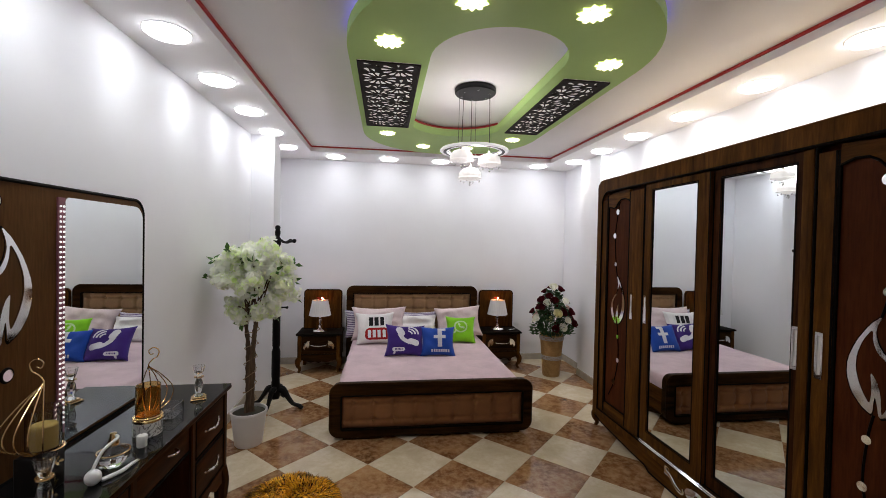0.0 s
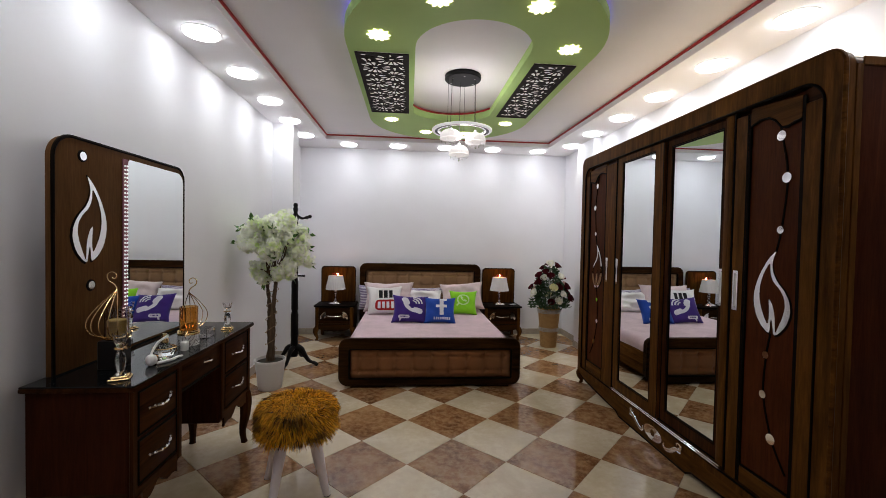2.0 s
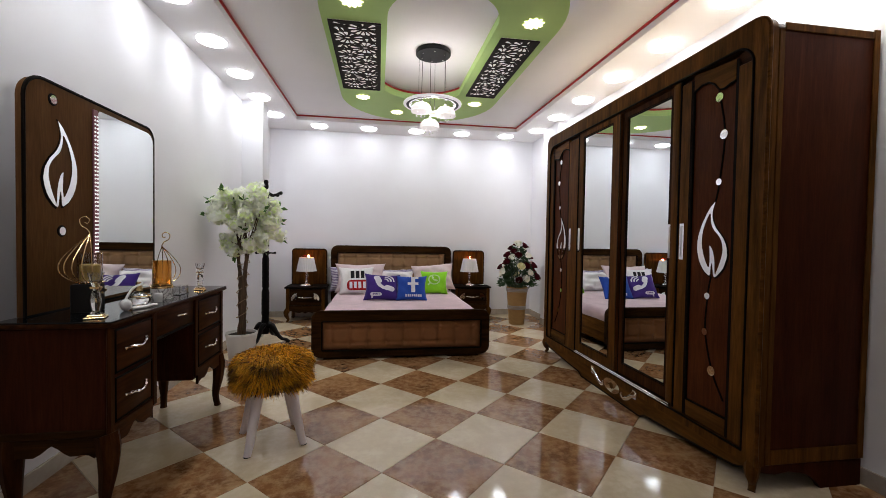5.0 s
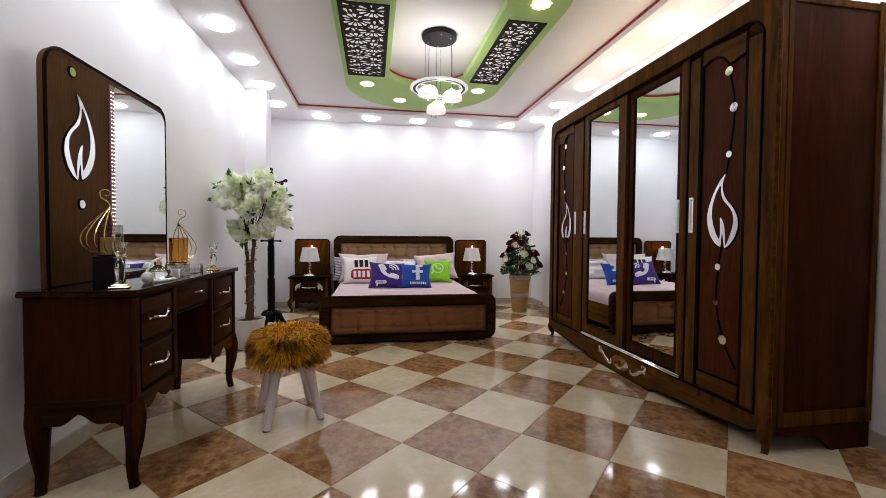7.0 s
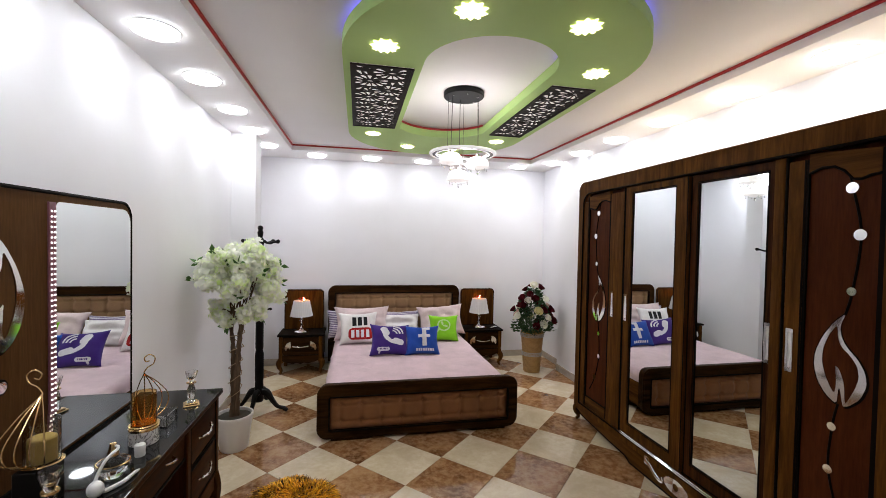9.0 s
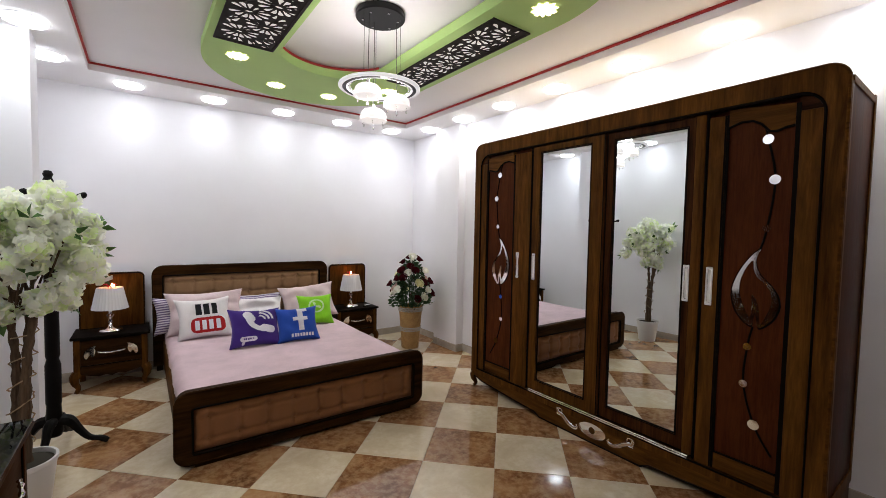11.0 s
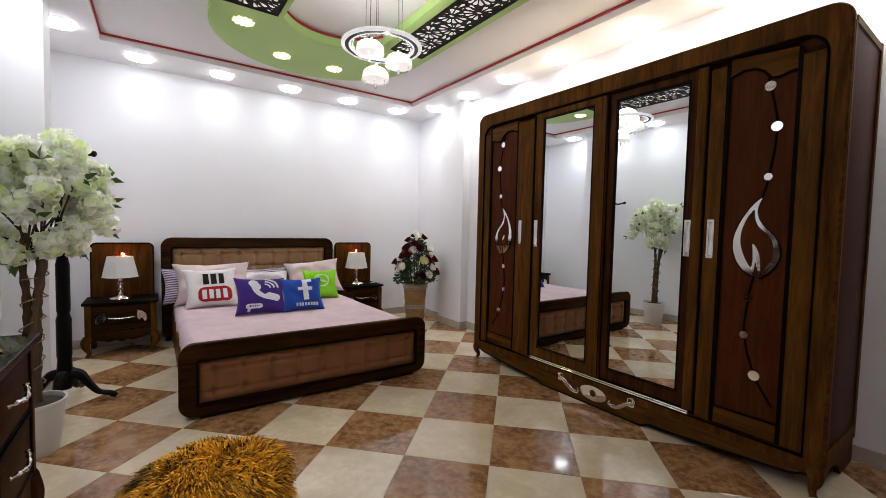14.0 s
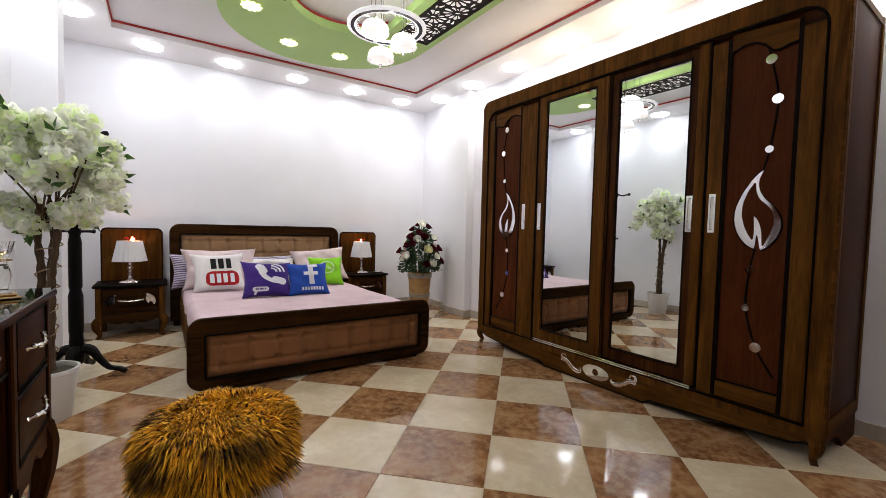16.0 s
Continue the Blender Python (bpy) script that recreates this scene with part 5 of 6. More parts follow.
part("gold_rim", lathe([(0.0, 0.0602), (0.0545, 0.0602), (0.0545, 0.068), (0.051, 0.072), (0.0, 0.072)], 40), BRASS, bx, "thin gold rim")
wire_lantern(-0.862, 2.060, VT + 0.0725, 0.62, AMBER_GLASS, False, "gold wire lantern with an amber glass cylinder", -80)
gb = thing("glass_box", pose(-0.872, 2.245, VT), "small clear glass box on the black glass top", "glass box")
part("glass_sides", plate(rounded(-0.045, 0.045, -0.055, 0.055, (0.005,) * 4, 2), [rounded(-0.039, 0.039, -0.049, 0.049, (0.004,) * 4, 2)], "z", 0.004, 0.05), CRYSTAL, gb)
part("glass_bottom", box(-0.045, 0.045, -0.055, 0.055, 0, 0.0038), CRYSTAL, gb)
cp = thing("white_jar", pose(-0.824, 1.945, VT), "small white round jar with a ribbed lid", "jar")
part("jar_body", lathe([(0.0, 0.0), (0.017, 0.0), (0.018, 0.003), (0.018, 0.026), (0.0, 0.026)], 24), WHITE_PLASTIC, cp)
part("lid", lathe([(0.0, 0.0265), (0.019, 0.0265), (0.019, 0.042), (0.017, 0.045), (0.0, 0.045)], 40, ripple=0.01, waves=20), WHITE_PLASTIC, cp)
at = thing("perfume_atomizer", pose(-0.847, 1.810, VT), "cut-glass perfume atomizer with gold neck and white squeeze bulb", "perfume bottle")
part("bottle", lathe([(0.0, 0.0), (0.030, 0.0), (0.034, 0.006), (0.050, 0.026), (0.053, 0.040), (0.047, 0.053), (0.022, 0.066), (0.016, 0.074), (0.0, 0.075)], 14), CRYSTAL, at, "faceted glass bottle", smooth=15)
part("gold_rim", sweep([(0.049 * math.cos(a), 0.049 * math.sin(a), 0.051) for a in [2 * math.pi * i / 28 for i in range(28)]], 0.003, 6, closed=True), BRASS, at)
part("neck", lathe([(0.0, 0.0755), (0.017, 0.0755), (0.018, 0.085), (0.012, 0.10), (0.010, 0.118), (0.0, 0.120)], 16), BRASS, at, "gold neck and nozzle")
hose = spline([(0.008, 0.0, 0.108), (0.03, -0.03, 0.112), (0.02, -0.085, 0.098), (0.01, -0.118, 0.055), (0.012, -0.125, 0.030)], 8)
part("hose", sweep(hose, 0.0052, 8), WHITE_PLASTIC, at, "thin white hose")
bm = bmesh.new()
bmesh.ops.create_uvsphere(bm, u_segments=16, v_segments=10, radius=0.024)
bmesh.ops.scale(bm, vec=(1, 1, 1.1), verts=bm.verts)
bmesh.ops.translate(bm, vec=(0.014, -0.128, 0.0265), verts=bm.verts)
part("squeeze_bulb", bm, WHITE_PLASTIC, at, "white squeeze bulb")
part("tassel", sweep(spline([(0.03, -0.112, 0.008), (0.06, -0.06, 0.007), (0.07, -0.01, 0.009), (0.075, 0.02, 0.006)], 6), [0.006, 0.0075, 0.0075, 0.0075, 0.0075, 0.0075, 0.0075, 0.007, 0.007, 0.007, 0.006, 0.006, 0.006, 0.006, 0.005, 0.005, 0.004, 0.003, 0.002], 8), WHITE_PLASTIC, at)

# ---- fur stool ----
stool = thing("stool", pose(-0.288, 2.095, 0), "round stool with shaggy ochre fur seat and white legs", "stool")
part("seat", lathe([(0.0, 0.345), (0.15, 0.345), (0.172, 0.365), (0.180, 0.42), (0.172, 0.465), (0.14, 0.487), (0.0, 0.500)], 32), FUR_BASE, stool, "padded round seat")
rnd = random.Random(12)
verts, faces = [], []
for i in range(18000):
    # a point on the seat's top or side
    if rnd.random() < 0.52:
        r, a = 0.176 * math.sqrt(rnd.random()), rnd.uniform(0, 2 * math.pi)
        z = 0.500 - 0.035 * (r / 0.176) ** 3
        nrm = Vector((math.cos(a) * r / 0.176 * 0.8, math.sin(a) * r / 0.176 * 0.8, 0.75))
    else:
        r, a = 0.179, rnd.uniform(0, 2 * math.pi)
        z = rnd.uniform(0.338, 0.475)
        nrm = Vector((math.cos(a), math.sin(a), -0.1 + 1.6 * (z - 0.39)))
    p = Vector((r * math.cos(a), r * math.sin(a), z))
    swirl = Vector((-math.sin(a), math.cos(a), 0)) * (0.25 + 0.5 * noise.noise(p * 7))
    comb = Vector((noise.noise(p * 11), noise.noise(p * 11 + Vector((9, 3, 1))), noise.noise(p * 11 + Vector((4, 8, 2))))) * 0.8
    d = (nrm + swirl + comb + Vector((rnd.gauss(0, 0.15), rnd.gauss(0, 0.15), rnd.gauss(0, 0.13)))).normalized()
    ln = rnd.uniform(0.035, 0.072)
    w = rnd.uniform(0.0014, 0.0036)
    side = d.cross(Vector((rnd.uniform(-1, 1), rnd.uniform(-1, 1), rnd.uniform(-1, 1)))).normalized() * w
    mid = p + d * ln * 0.55 + Vector((0, 0, -0.004))
    tip = p + d * ln * 0.9 + Vector((math.cos(a) * 0.006, math.sin(a) * 0.006, -0.018 - 0.012 * rnd.random()))
    k = len(verts)
    verts += [p - side, p + side, mid + side * 0.8, mid - side * 0.8, tip]
    faces += [(k, k + 1, k + 2, k + 3), (k + 3, k + 2, k + 4)]
me = bpy.data.meshes.new("fur")
me.from_pydata(verts, [], faces)
me.materials.append(FUR)
fur = new("fur", me)
fur.parent = stool
tagged(fur, "long shaggy ochre and brown fur", kind="stuff")
for x, y in ((-0.080, -0.205), (0.190, -0.095), (-0.190, 0.085), (0.090, 0.170)):
    k = 0.55
    part("leg", sweep([(x, y, 0.0), (x * 0.9, y * 0.9, 0.06), (x * k, y * k, 0.345)], [0.019, 0.022, 0.033], 14), STOOL_LEG, stool, "tapered white wooden leg")
    part("rubber_foot", lathe([(0.0, 0.0), (0.0195, 0.0), (0.0195, 0.004), (0.0, 0.004)], 12, (x, y, -0.0005)), BOX_BLACK, stool)

# ---- blossom tree ----
tree = thing("blossom_tree", pose(-0.945, 3.660, 0), "artificial white blossom tree in a white pot", "artificial tree")
part("pot", lathe([(0.0, 0.0), (0.098, 0.0), (0.104, 0.01), (0.133, 0.25), (0.139, 0.255), (0.139, 0.275), (0.128, 0.275), (0.126, 0.25), (0.0, 0.245)], 36), POT_WHITE, tree, "round tapered white pot")
part("soil", lathe([(0.0, 0.262), (0.09, 0.262), (0.125, 0.252), (0.125, 0.2505), (0.0, 0.2505)], 24), SOIL, tree)
rnd = random.Random(4)
trunks = []
for i in range(3):
    a0 = 2 * math.pi * i / 3
    keys = []
    for j in range(7):
        z = 0.24 + 0.150 * j
        rr = 0.025 - 0.006 * math.sin(j * 0.9) + (0.015 if j > 4 else 0)
        a = a0 + 0.28 * j
        keys.append((rr * math.cos(a) + 0.05 * (j / 6) ** 1.5 + rnd.uniform(-0.006, 0.006), rr * math.sin(a) - 0.07 * (j / 6) ** 1.5, z))
    pts = spline(keys, 6)
    n = len(pts) - 1
    bm = sweep(pts, [0.023 - 0.009 * k / n + 0.003 * math.sin(k * 1.7 + i) for k in range(n + 1)], 8)
    part("trunk", bm, BARK, tree, "rough brown branch wood")
    trunks.append(keys[-1])
tw = [((0.046 + 0.006 * math.sin(i * 1.3)) * math.cos(i * 0.27) + 0.036 * (0.13 + i / 150) ** 1.5, (0.046 + 0.006 * math.cos(i * 1.1)) * math.sin(i * 0.27) - 0.05 * (0.13 + i / 150) ** 1.5, 0.36 + 0.0050 * i + 0.012 * math.sin(i * 0.31)) for i in range(120)]
part("twine", sweep(tw, 0.0034, 5), TWINE, tree, "jute twine wound round the trunk")


def blob_cluster(verts, faces, c, rad, n, size, rnd, out, loose=0.4):
    """A ball of small folded petals about c, round a lumpy core."""
    k = len(verts)
    core = bmesh.new()
    bmesh.ops.create_icosphere(core, subdivisions=2, radius=rad * 0.36)
    core.verts.index_update()
    verts += [c + v.co * (1 + 0.25 * noise.noise((v.co + c) * 30)) for v in core.verts]
    faces += [tuple(k + v.index for v in f.verts) for f in core.faces]
    core.free()
    for i in range(n):
        d = Vector((rnd.gauss(0, 1), rnd.gauss(0, 1), rnd.gauss(0, 1))).normalized()
        p = c + d * rad * rnd.uniform(0.6, 1.15)
        nrm = (d + loose * Vector((rnd.gauss(0, 1), rnd.gauss(0, 1), rnd.gauss(0, 1)))).normalized()
        u = nrm.orthogonal().normalized()
        a = rnd.uniform(0, 6.28)
        v = nrm.cross(u)
        u, v = u * math.cos(a) + v * math.sin(a), v * math.cos(a) - u * math.sin(a)
        s = size * rnd.uniform(0.7, 1.25)
        k = len(verts)
        verts += [p - u * s - nrm * s * 0.1, p - u * 0.4 * s + v * 0.75 * s + nrm * s * 0.3, p + u * 0.6 * s + v * 0.6 * s + nrm * s * 0.15, p + u * s + nrm * s * 0.45, p + u * 0.5 * s - v * 0.7 * s + nrm * 0.2 * s, p - u * 0.5 * s - v * 0.65 * s + nrm * s * 0.35, p + nrm * s * -0.05]
        faces += [(k + 6, k, k + 1), (k + 6, k + 1, k + 2), (k + 6, k + 2, k + 3), (k + 6, k + 3, k + 4), (k + 6, k + 4, k + 5), (k + 6, k + 5, k)]


def petal_part(name, verts, faces, mat, parent, label):
    me = bpy.data.meshes.new(name)
    me.from_pydata([tuple(v) for v in verts], [], faces)
    me.materials.append(mat)
    me.polygons.foreach_set("use_smooth", [True] * len(me.polygons))
    ob = new(name, me)
    ob.parent = parent
    ob["label"] = label
    return ob


def leaf_mesh(spots, size, rnd):
    verts, faces = [], []
    for p, d in spots:
        d = d.normalized()
        u = d.orthogonal().normalized()
        a = rnd.uniform(0, 6.28)
        s_ = u * math.cos(a) + d.cross(u) * math.sin(a)
        n_ = d.cross(s_)
        s = size * rnd.uniform(0.7, 1.3)
        k = len(verts)
        verts += [p, p + d * s * 0.45 + s_ * s * 0.26 + n_ * 0.1 * s, p + d * s - n_ * 0.15 * s, p + d * s * 0.45 - s_ * s * 0.26 + n_ * 0.1 * s, p + d * s * 0.5 - n_ * 0.04 * s]
        faces += [(k, k + 1, k + 4), (k + 1, k + 2, k + 4), (k + 2, k + 3, k + 4), (k + 3, k, k + 4)]
    return verts, faces


rnd = random.Random(31)
centre = Vector((0.055, 0.010, 1.385))
spots, leaves = [], []
# uneven boughs, each with a loose group of blossom heads
boughs = []
for i in range(17):
    zz = 1 - 1.5 * (i + 0.5) / 17
    a = 2.4 * i + rnd.uniform(-0.4, 0.4)
    rr = math.sqrt(max(0.0, 1 - zz * zz)) * rnd.uniform(0.78, 1.22)
    boughs.append(Vector((0.225 * rr * math.cos(a), 0.225 * rr * math.sin(a), 0.200 * zz * rnd.uniform(0.85, 1.25))))
boughs += [Vector(p) for p in ((0.20, -0.05, -0.12), (0.17, 0.08, -0.13), (-0.02, -0.10, -0.32), (-0.10, 0.02, -0.28), (0.10, -0.10, -0.27), (0.02, 0.05, 0.02), (-0.20, -0.10, 0.12), (0.12, -0.16, 0.06))]
for q in boughs:
    for k in range(rnd.randint(3, 4)):
        p = centre + q + Vector((rnd.gauss(0, 0.055), rnd.gauss(0, 0.055), rnd.gauss(0, 0.032)))
        p.x = min(max(p.x, -0.205), 0.275)
        if all((p - o[0]).length > 0.052 for o in spots):
            spots.append((p, (p - centre).normalized()))
for p, d in spots:
    verts, faces = [], []
    rad = rnd.uniform(0.044, 0.070)
    blob_cluster(verts, faces, p, rad, 72, 0.0245, rnd, centre, 0.5)
    petal_part("blossom", verts, faces, BLOSSOM, tree, "ruffled white blossom cluster with green tints")
    if rnd.random() < 0.4:
        for k in range(3):
            leaves.append((p + d * rad * 0.95, d + Vector((rnd.gauss(0, 0.8), rnd.gauss(0, 0.8), rnd.gauss(0, 0.8)))))
    top = Vector(trunks[rnd.randrange(3)])
    if rnd.random() < 0.75:
        continue
    part("twig", sweep(spline([top + Vector((0, 0, -0.1)), (top + p) / 2 + Vector((0, 0, -0.04)), p], 4), 0.005, 5), BARK, tree)
v, f = leaf_mesh(leaves, 0.06, rnd)
lf = petal_part("leaves", v, f, LEAF, tree, "small green leaves among the blossom")
tagged(lf, kind="stuff")

# ---- coat rack ----
rack = thing("coat_rack", pose(-0.912, 4.350, 0), "turned black wooden coat rack on curved legs", "coat rack")
part("pole", lathe([(0.0, 0.10), (0.035, 0.10), (0.046, 0.13), (0.043, 0.20), (0.036, 0.30), (0.040, 0.32), (0.040, 0.56), (0.030, 0.60), (0.036, 0.62), (0.036, 0.92), (0.028, 0.96), (0.033, 0.98), (0.033, 1.30), (0.026, 1.33), (0.030, 1.36), (0.028, 1.60), (0.034, 1.62), (0.030, 1.66), (0.018, 1.68), (0.024, 1.70), (0.027, 1.725), (0.019, 1.745), (0.026, 1.765), (0.018, 1.785), (0.0, 1.79)], 20), RACK_BLACK, rack, "turned black pole with a knob")
for i in range(4):
    a = radians(-12 + 90 * i)
    c, sn = math.cos(a), math.sin(a)
    keys = [(0.03, 0.20), (0.08, 0.185), (0.125, 0.12), (0.175, 0.060), (0.235, 0.042), (0.275, 0.018)]
    bm = sweep(spline([(r * c, r * sn, z) for r, z in keys], 5), [0.036, 0.036, 0.037, 0.037, 0.036, 0.034, 0.032, 0.030, 0.028, 0.026, 0.025, 0.024, 0.023, 0.022, 0.021, 0.020, 0.019, 0.018, 0.018, 0.019, 0.020, 0.021, 0.021, 0.020, 0.018, 0.014], 8, flat=0.8)
    part("leg", bm, RACK_BLACK, rack, "curved black leg")
    a = radians(-25 + 90 * i)
    c, sn = math.cos(a), math.sin(a)
    keys = [(0.02, 1.66), (0.06, 1.635), (0.10, 1.622), (0.145, 1.632), (0.185, 1.640), (0.205, 1.636)]
    part("hook", sweep(spline([(r * c, r * sn, z) for r, z in keys], 4), [0.010] * 9 + [0.011, 0.012, 0.010, 0.009, 0.010, 0.013, 0.016, 0.019, 0.021, 0.020, 0.016, 0.008], 8), RACK_BLACK, rack, "curved black hook arm")
for s in (-1, 1):
    part("peg", sweep([(s * 0.03, 0, 0.99), (s * 0.065, 0, 0.99), (s * 0.085, 0, 0.99), (s * 0.10, 0, 0.99), (s * 0.108, 0, 0.99)], [0.009, 0.008, 0.009, 0.015, 0.008], 8), RACK_BLACK, rack)

# ---- flower vase ----
vase = thing("flower_vase", pose(2.235, 5.130, 0), "tall woven straw vase filled with roses", "vase")
part("basket", lathe([(0.0, 0.0), (0.102, 0.0), (0.107, 0.012), (0.121, 0.22), (0.146, 0.515), (0.142, 0.525), (0.134, 0.515), (0.107, 0.22), (0.0, 0.20)], 36), WICKER, vase, "tapered woven straw basket")
for z, r in ((0.222, 0.1235), (0.240, 0.1250), (0.258, 0.1265), (0.466, 0.1442), (0.484, 0.1457), (0.502, 0.1472)):
    n = 72
    bm = sweep([((r + 0.003 * math.sin(i * 2.1)) * math.cos(2 * math.pi * i / n), (r + 0.003 * math.sin(i * 2.1)) * math.sin(2 * math.pi * i / n), z + 0.005 * math.cos(i * 2.1)) for i in range(n)], 0.0065, 5, closed=True)
    part("braid", bm, BRAID, vase, "silver-grey braided band")


def rose(parent, p, d, r, mat, label, rnd):
    """A rose head of cupped petals in rings about a tight bud, facing d."""
    d = d.normalized()
    u = d.orthogonal().normalized()
    w = d.cross(u)
    verts, faces = [], []
    for ring, (count, lean, size) in enumerate(((3, 0.02, 0.80), (4, 0.14, 0.88), (5, 0.32, 0.94), (6, 0.60, 0.96))):
        for i in range(count):
            a = 2 * math.pi * (i + 0.5 * ring) / count + rnd.uniform(-0.15, 0.15)
            out, side = u * math.cos(a) + w * math.sin(a), w * math.cos(a) - u * math.sin(a)
            k = len(verts)
            hw = r * size * (0.40 + 0.09 * ring) * rnd.uniform(0.9, 1.15)
            for t in (0.0, 0.5, 1.0):
                rise = r * size * (1.05 * t - 0.25 * lean * t * t)
                push = r * (0.10 + 0.15 * ring) + r * lean * (0.25 * t + 0.55 * t * t)
                for x in (-1, 0, 1):
                    wide = hw * x * (0.55 + 0.75 * t - 0.42 * t * t)
                    curl = -0.22 * r * abs(x) * (1 - 0.4 * t)
                    verts.append(p + d * (rise - 0.5 * r - 0.10 * r * abs(x) * t) + out * (push + curl) + side * wide)
            for row in range(2):
                for c in range(2):
                    q = k + row * 3 + c
                    faces.append((q, q + 1, q + 4, q + 3))
    petal_part("rose", verts, faces, mat, parent, label)


rnd = random.Random(23)
base_z = 0.54
heads = []
tries = 0
while len(heads) < 38 and tries < 8000:
    tries += 1
    h = rnd.random()
    reach = (0.19 + 0.07 * min(1, 5 * h)) * (1 - h ** 1.6) ** 0.7 * rnd.uniform(0.78, 1.15) + 0.025
    a = rnd.uniform(0, 2 * math.pi)
    p = Vector((reach * math.cos(a), reach * math.sin(a), base_z + 0.04 + 0.56 * h)) + Vector((rnd.gauss(0, 0.014), rnd.gauss(0, 0.014), 0))
    if all((p - o[0]).length > 0.080 for o in heads):
        heads.append((p, Vector((math.cos(a), math.sin(a), 0.35 + 0.9 * h))))
leaves = []
for p, d in heads:
    pick = rnd.random()
    m_, lb = (ROSE_WHITE, "open white rose") if pick < 0.44 else (ROSE_RED, "dark burgundy rose") if pick < 0.84 else (ROSE_PINK, "pale pink rose") if pick < 0.92 else (ROSE_CREAM, "pale yellow rose")
    rose(vase, p, d, rnd.uniform(0.044, 0.057), m_, lb, rnd)
    part("stem", sweep([(p.x * 0.25, p.y * 0.25, 0.38), (p.x * 0.6, p.y * 0.6, (p.z + 0.38) / 2), tuple(p - d.normalized() * 0.02)], 0.004, 5), DARK_LEAF, vase)
    for k in range(2):
        leaves.append((p - d.normalized() * 0.035, d + Vector((rnd.gauss(0, 1.0), rnd.gauss(0, 1.0), rnd.gauss(0, 0.8) - 0.2))))
for i in range(900):
    h = rnd.random() ** 1.2
    reach = (0.20 * (1 - h ** 1.5) ** 0.75 + 0.025) * math.sqrt(rnd.uniform(0.1, 1.1))
    a = rnd.uniform(0, 2 * math.pi)
    leaves.append((Vector((reach * math.cos(a), reach * math.sin(a), base_z + 0.52 * h)), Vector((math.cos(a), math.sin(a), rnd.uniform(-0.5, 0.7)))))
v, f = leaf_mesh(leaves, 0.058, rnd)
lf = petal_part("leaves", v, f, DARK_LEAF, vase, "dark green rose leaves")
tagged(lf, kind="stuff")

# ---- chandelier ----
CX, CY = 0.752, 3.140
ch = thing("chandelier", pose(CX, CY, 2.325), "ring chandelier with frosted glass globes on a black canopy", "chandelier")
part("canopy", lathe([(0.0, TRAY - 0.025 - 2.30), (0.148, TRAY - 0.025 - 2.30), (0.150, TRAY - 0.025 - 2.306), (0.150, TRAY - 0.025 - 2.330), (0.144, TRAY - 0.025 - 2.337), (0.0, TRAY - 0.025 - 2.337)], 40), CANOPY, ch, "round black metal canopy")
for i in range(6):
    a = radians(30 + 60 * i)
    part("canopy_screw", lathe([(0.0, TRAY - 0.025 - 2.347), (0.007, TRAY - 0.025 - 2.345), (0.007, TRAY - 0.025 - 2.337)], 8, (0.105 * math.cos(a), 0.105 * math.sin(a), 0)), CHROME, ch)
rg = part("ring", lathe([(0.226, 0.014), (0.244, 0.014), (0.248, 0.010), (0.248, 0.001), (0.243, -0.003), (0.226, -0.003), (0.226, 0.014)], 72, capped=False), RING_WHITE, ch, "glowing white acrylic ring")
part("dark_band", lathe([(0.203, 0.004), (0.2255, 0.004), (0.2255, -0.004), (0.203, -0.004), (0.203, 0.004)], 72, capped=False), RING_DARK, rg, "dark glass band inside the ring")
part("inner_band", lathe([(0.193, 0.010), (0.2025, 0.010), (0.2025, -0.004), (0.193, -0.004), (0.193, 0.010)], 72, capped=False), RING_WHITE, rg, "narrow white inner band")
for i in range(40):
    a = 2 * math.pi * i / 40
    bm = bmesh.new()
    bmesh.ops.create_icosphere(bm, subdivisions=1, radius=0.0085)
    bmesh.ops.translate(bm, vec=(0.184 * math.cos(a), 0.184 * math.sin(a), 0.004), verts=bm.verts)
    part("crystal_bead", bm, CRYSTAL, rg, smooth=0)
GLOBES = [(-0.100, -0.040, -0.040), (0.115, -0.010, -0.055), (-0.015, 0.055, -0.150)]
for gx, gy, gz in GLOBES:
    dome = [(0.0, 0.046), (0.024, 0.043), (0.056, 0.031), (0.076, 0.010), (0.082, -0.012), (0.079, -0.026), (0.086, -0.036), (0.072, -0.035), (0.052, -0.043), (0.026, -0.050), (0.0, -0.052)]
    g = part("globe", lathe(dome, 40, (gx, gy, gz), ripple=0.03, waves=10), GLOBE, ch, "fluted frosted glass globe, lit")
    for k in range(6):
        a = radians(60 * k)
        part("crystal_drop", lathe([(0.0, -0.066), (0.006, -0.058), (0.003, -0.050), (0.0, -0.044)], 6, (gx + 0.070 * math.cos(a), gy + 0.070 * math.sin(a), gz)), CRYSTAL, g, smooth=0)
    part("crystal_drop", lathe([(0.0, -0.092), (0.010, -0.080), (0.005, -0.068), (0.009, -0.062), (0.0, -0.056)], 8, (gx, gy, gz)), CRYSTAL, g, smooth=0)
    part("cap", lathe([(0.0, 0.064), (0.012, 0.062), (0.014, 0.045), (0.0, 0.045)], 10, (gx, gy, gz)), CHROME, g)
    part("cable", sweep([(gx, gy, gz + 0.06), (gx * 0.92, gy * 0.92, TRAY - 0.025 - 2.337)], 0.0022, 5), CABLE, ch, "thin dark suspension cable")
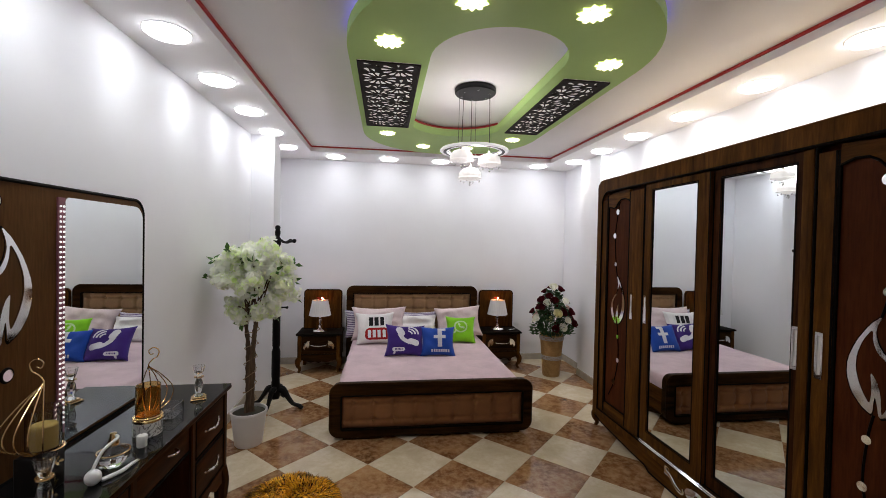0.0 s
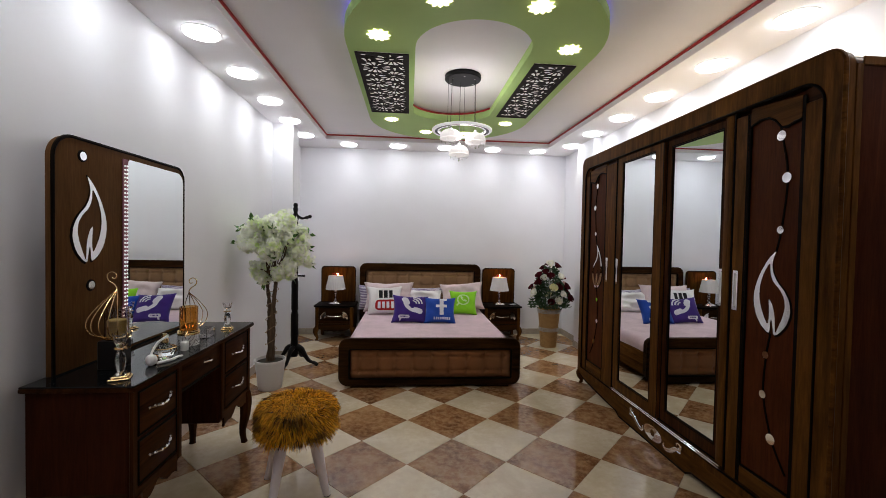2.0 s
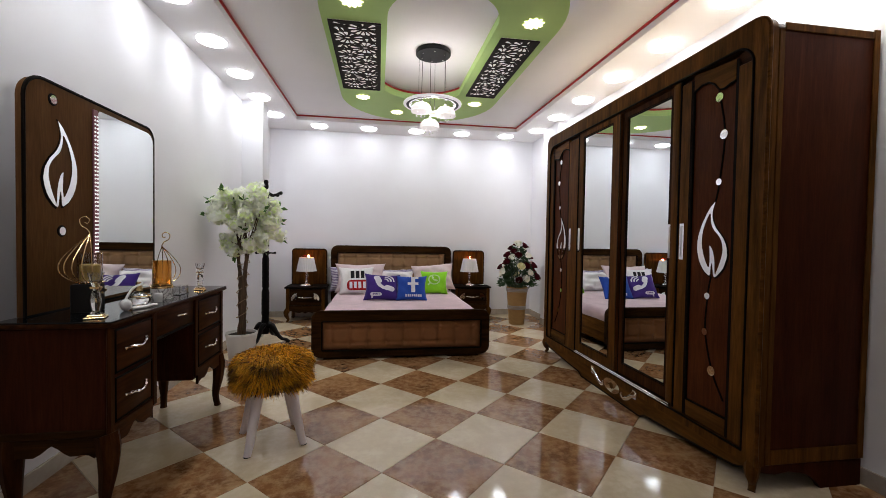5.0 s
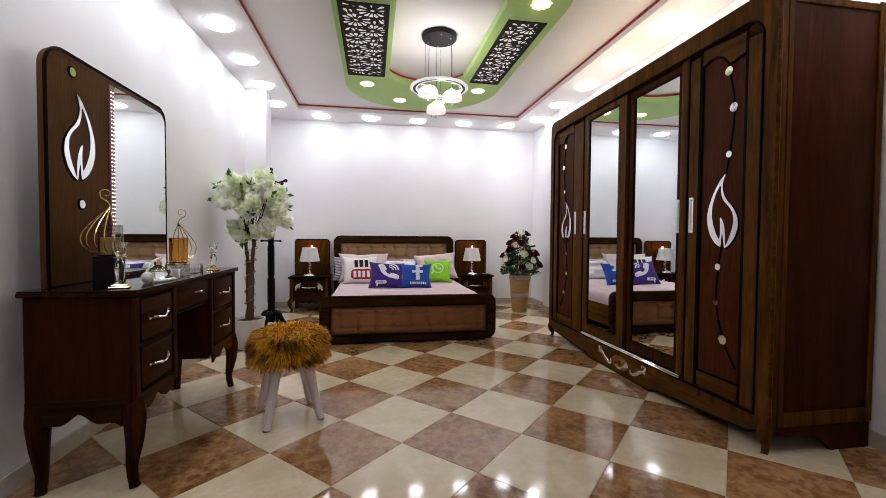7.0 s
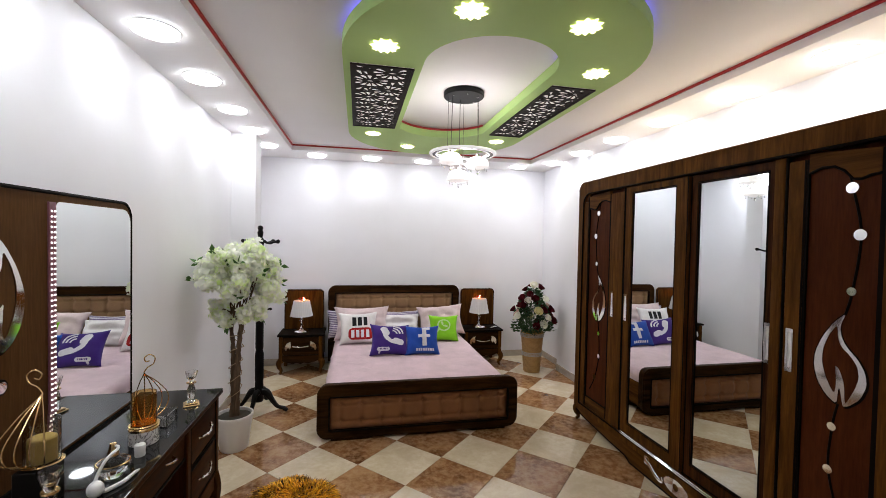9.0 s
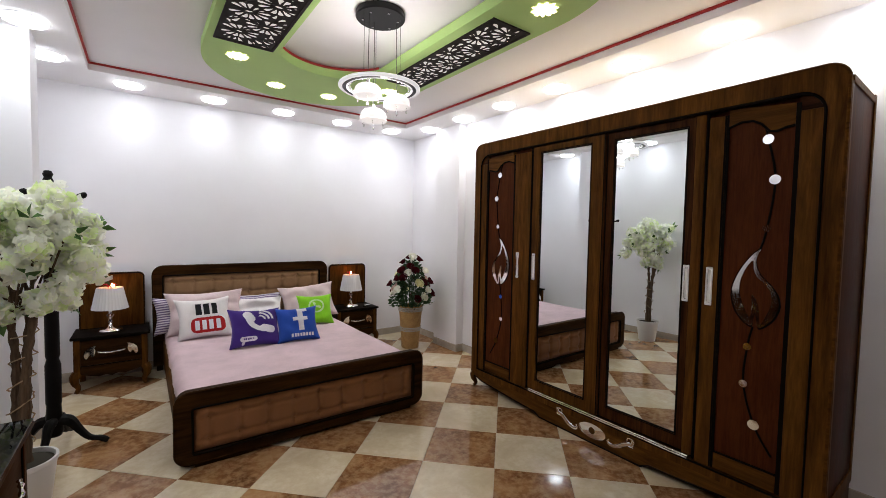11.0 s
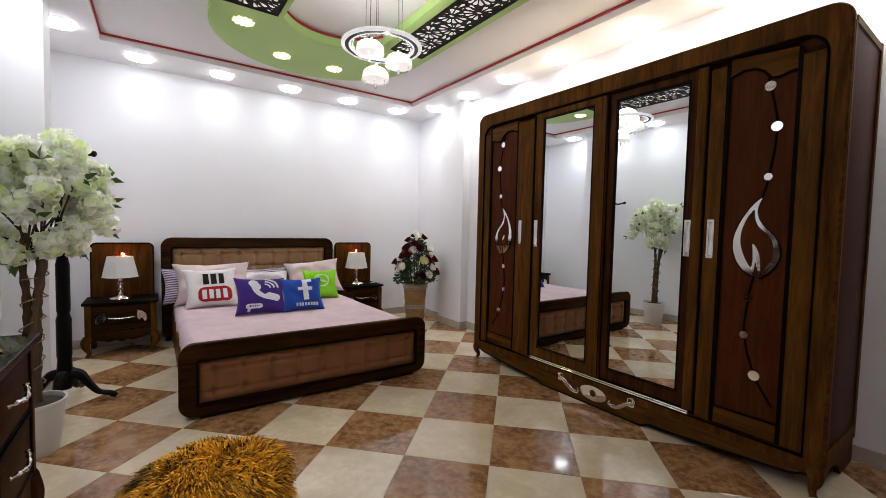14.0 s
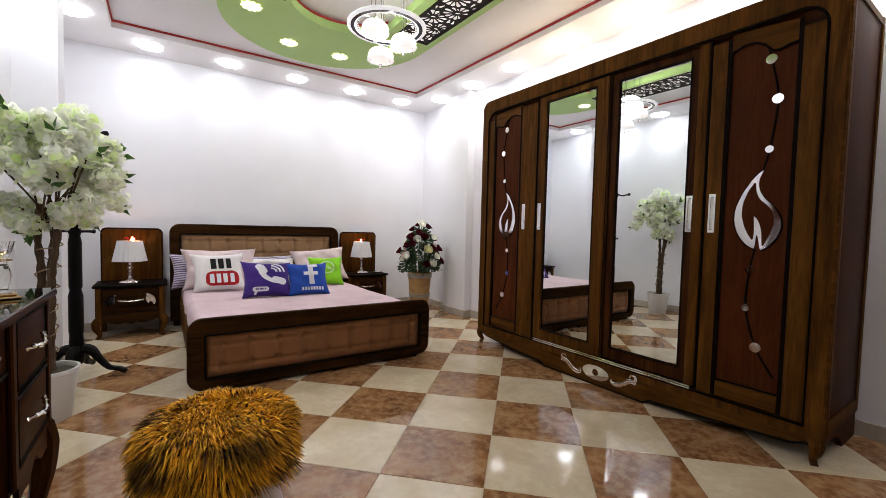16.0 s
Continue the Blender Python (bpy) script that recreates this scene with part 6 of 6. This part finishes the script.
for i in range(3):
    a = radians(75 + 120 * i)
    part("spoke", sweep([(0.193 * math.cos(a), 0.193 * math.sin(a), 0.006), (0.128 * math.cos(a), 0.128 * math.sin(a), 0.020)], 0.003, 6), CHROME, rg, "thin chrome spoke")
    part("cable", sweep([(0.128 * math.cos(a), 0.128 * math.sin(a), 0.018), (0.126 * math.cos(a), 0.126 * math.sin(a), TRAY - 0.025 - 2.337)], 0.0014, 5), CABLE, ch, "thin dark suspension cable")
bulbs = bpy.data.lights.new("chandelier_bulbs", "POINT")
bulbs.energy, bulbs.color, bulbs.shadow_soft_size = BULBS, (1.0, 0.94, 0.92), 0.12
new("chandelier_bulbs", bulbs).matrix_basis = pose(CX, CY, 2.325)

# ---- floor: square tiles laid diagonally, brown and cream in turn ----
floor = finish("floor", box(LEFT - 0.1, RIGHT + 0.1, FRONT - 0.1, BACK + 0.1, -0.12, -0.003), GROUT, smooth=0)
tagged(floor, "diagonal chequered floor of glossy brown and cream tiles", "floor", kind="structure")
DIAG, TX, TY = 0.3182, 0.34, 2.29
GAP = 0.0022


def clip(poly, axis, limit, keep_less):
    out = []
    for a, b in zip(poly, poly[1:] + poly[:1]):
        ina, inb = (a[axis] <= limit) == keep_less, (b[axis] <= limit) == keep_less
        if ina:
            out.append(a)
        if ina != inb:
            t = (limit - a[axis]) / (b[axis] - a[axis])
            out.append((a[0] + t * (b[0] - a[0]), a[1] + t * (b[1] - a[1])))
    return out


def tile_mesh(poly, mat):
    me = bpy.data.meshes.new("tile")
    n = len(poly)
    inset = [(x * 0.994, y * 0.994) for x, y in poly]
    verts = [(x, y, -0.006) for x, y in poly] + [(x, y, -0.0008) for x, y in poly] + [(x, y, 0.0) for x, y in inset]
    faces = [tuple(range(2 * n, 3 * n))]
    for i in range(n):
        j = (i + 1) % n
        faces += [(i, j, n + j, n + i), (n + i, n + j, 2 * n + j, 2 * n + i)]
    me.from_pydata(verts, [], faces)
    me.materials.append(mat)
    return me


R = DIAG - GAP
DIAMOND = [(R, 0), (0, R), (-R, 0), (0, -R)]
WHOLE = {True: tile_mesh(DIAMOND, TILE_BROWN), False: tile_mesh(DIAMOND, TILE_CREAM)}
for i in range(-9, 12):
    for j in range(-17, 16):
        if (i + j) % 2 == 0:
            continue
        cx, cy = TX + i * DIAG, TY + j * DIAG
        poly = [(cx + x, cy + y) for x, y in DIAMOND]
        for axis, limit, less in ((0, LEFT - 0.02, False), (0, RIGHT + 0.02, True), (1, FRONT - 0.02, False), (1, BACK + 0.02, True)):
            if poly:
                poly = clip(poly, axis, limit, less)
        if len(poly) < 3:
            continue
        area = abs(sum(a[0] * b[1] - b[0] * a[1] for a, b in zip(poly, poly[1:] + poly[:1]))) / 2
        if area < 0.004:
            continue
        brown = i % 2 != 0
        if area > 2 * R * R - 1e-4:
            me, at = WHOLE[brown], (cx, cy)
        else:
            at = (sum(p[0] for p in poly) / len(poly), sum(p[1] for p in poly) / len(poly))
            me = tile_mesh([(x - at[0], y - at[1]) for x, y in poly], TILE_BROWN if brown else TILE_CREAM)
        t = new("tile", me)
        t.parent = floor
        t.location = (at[0], at[1], 0)
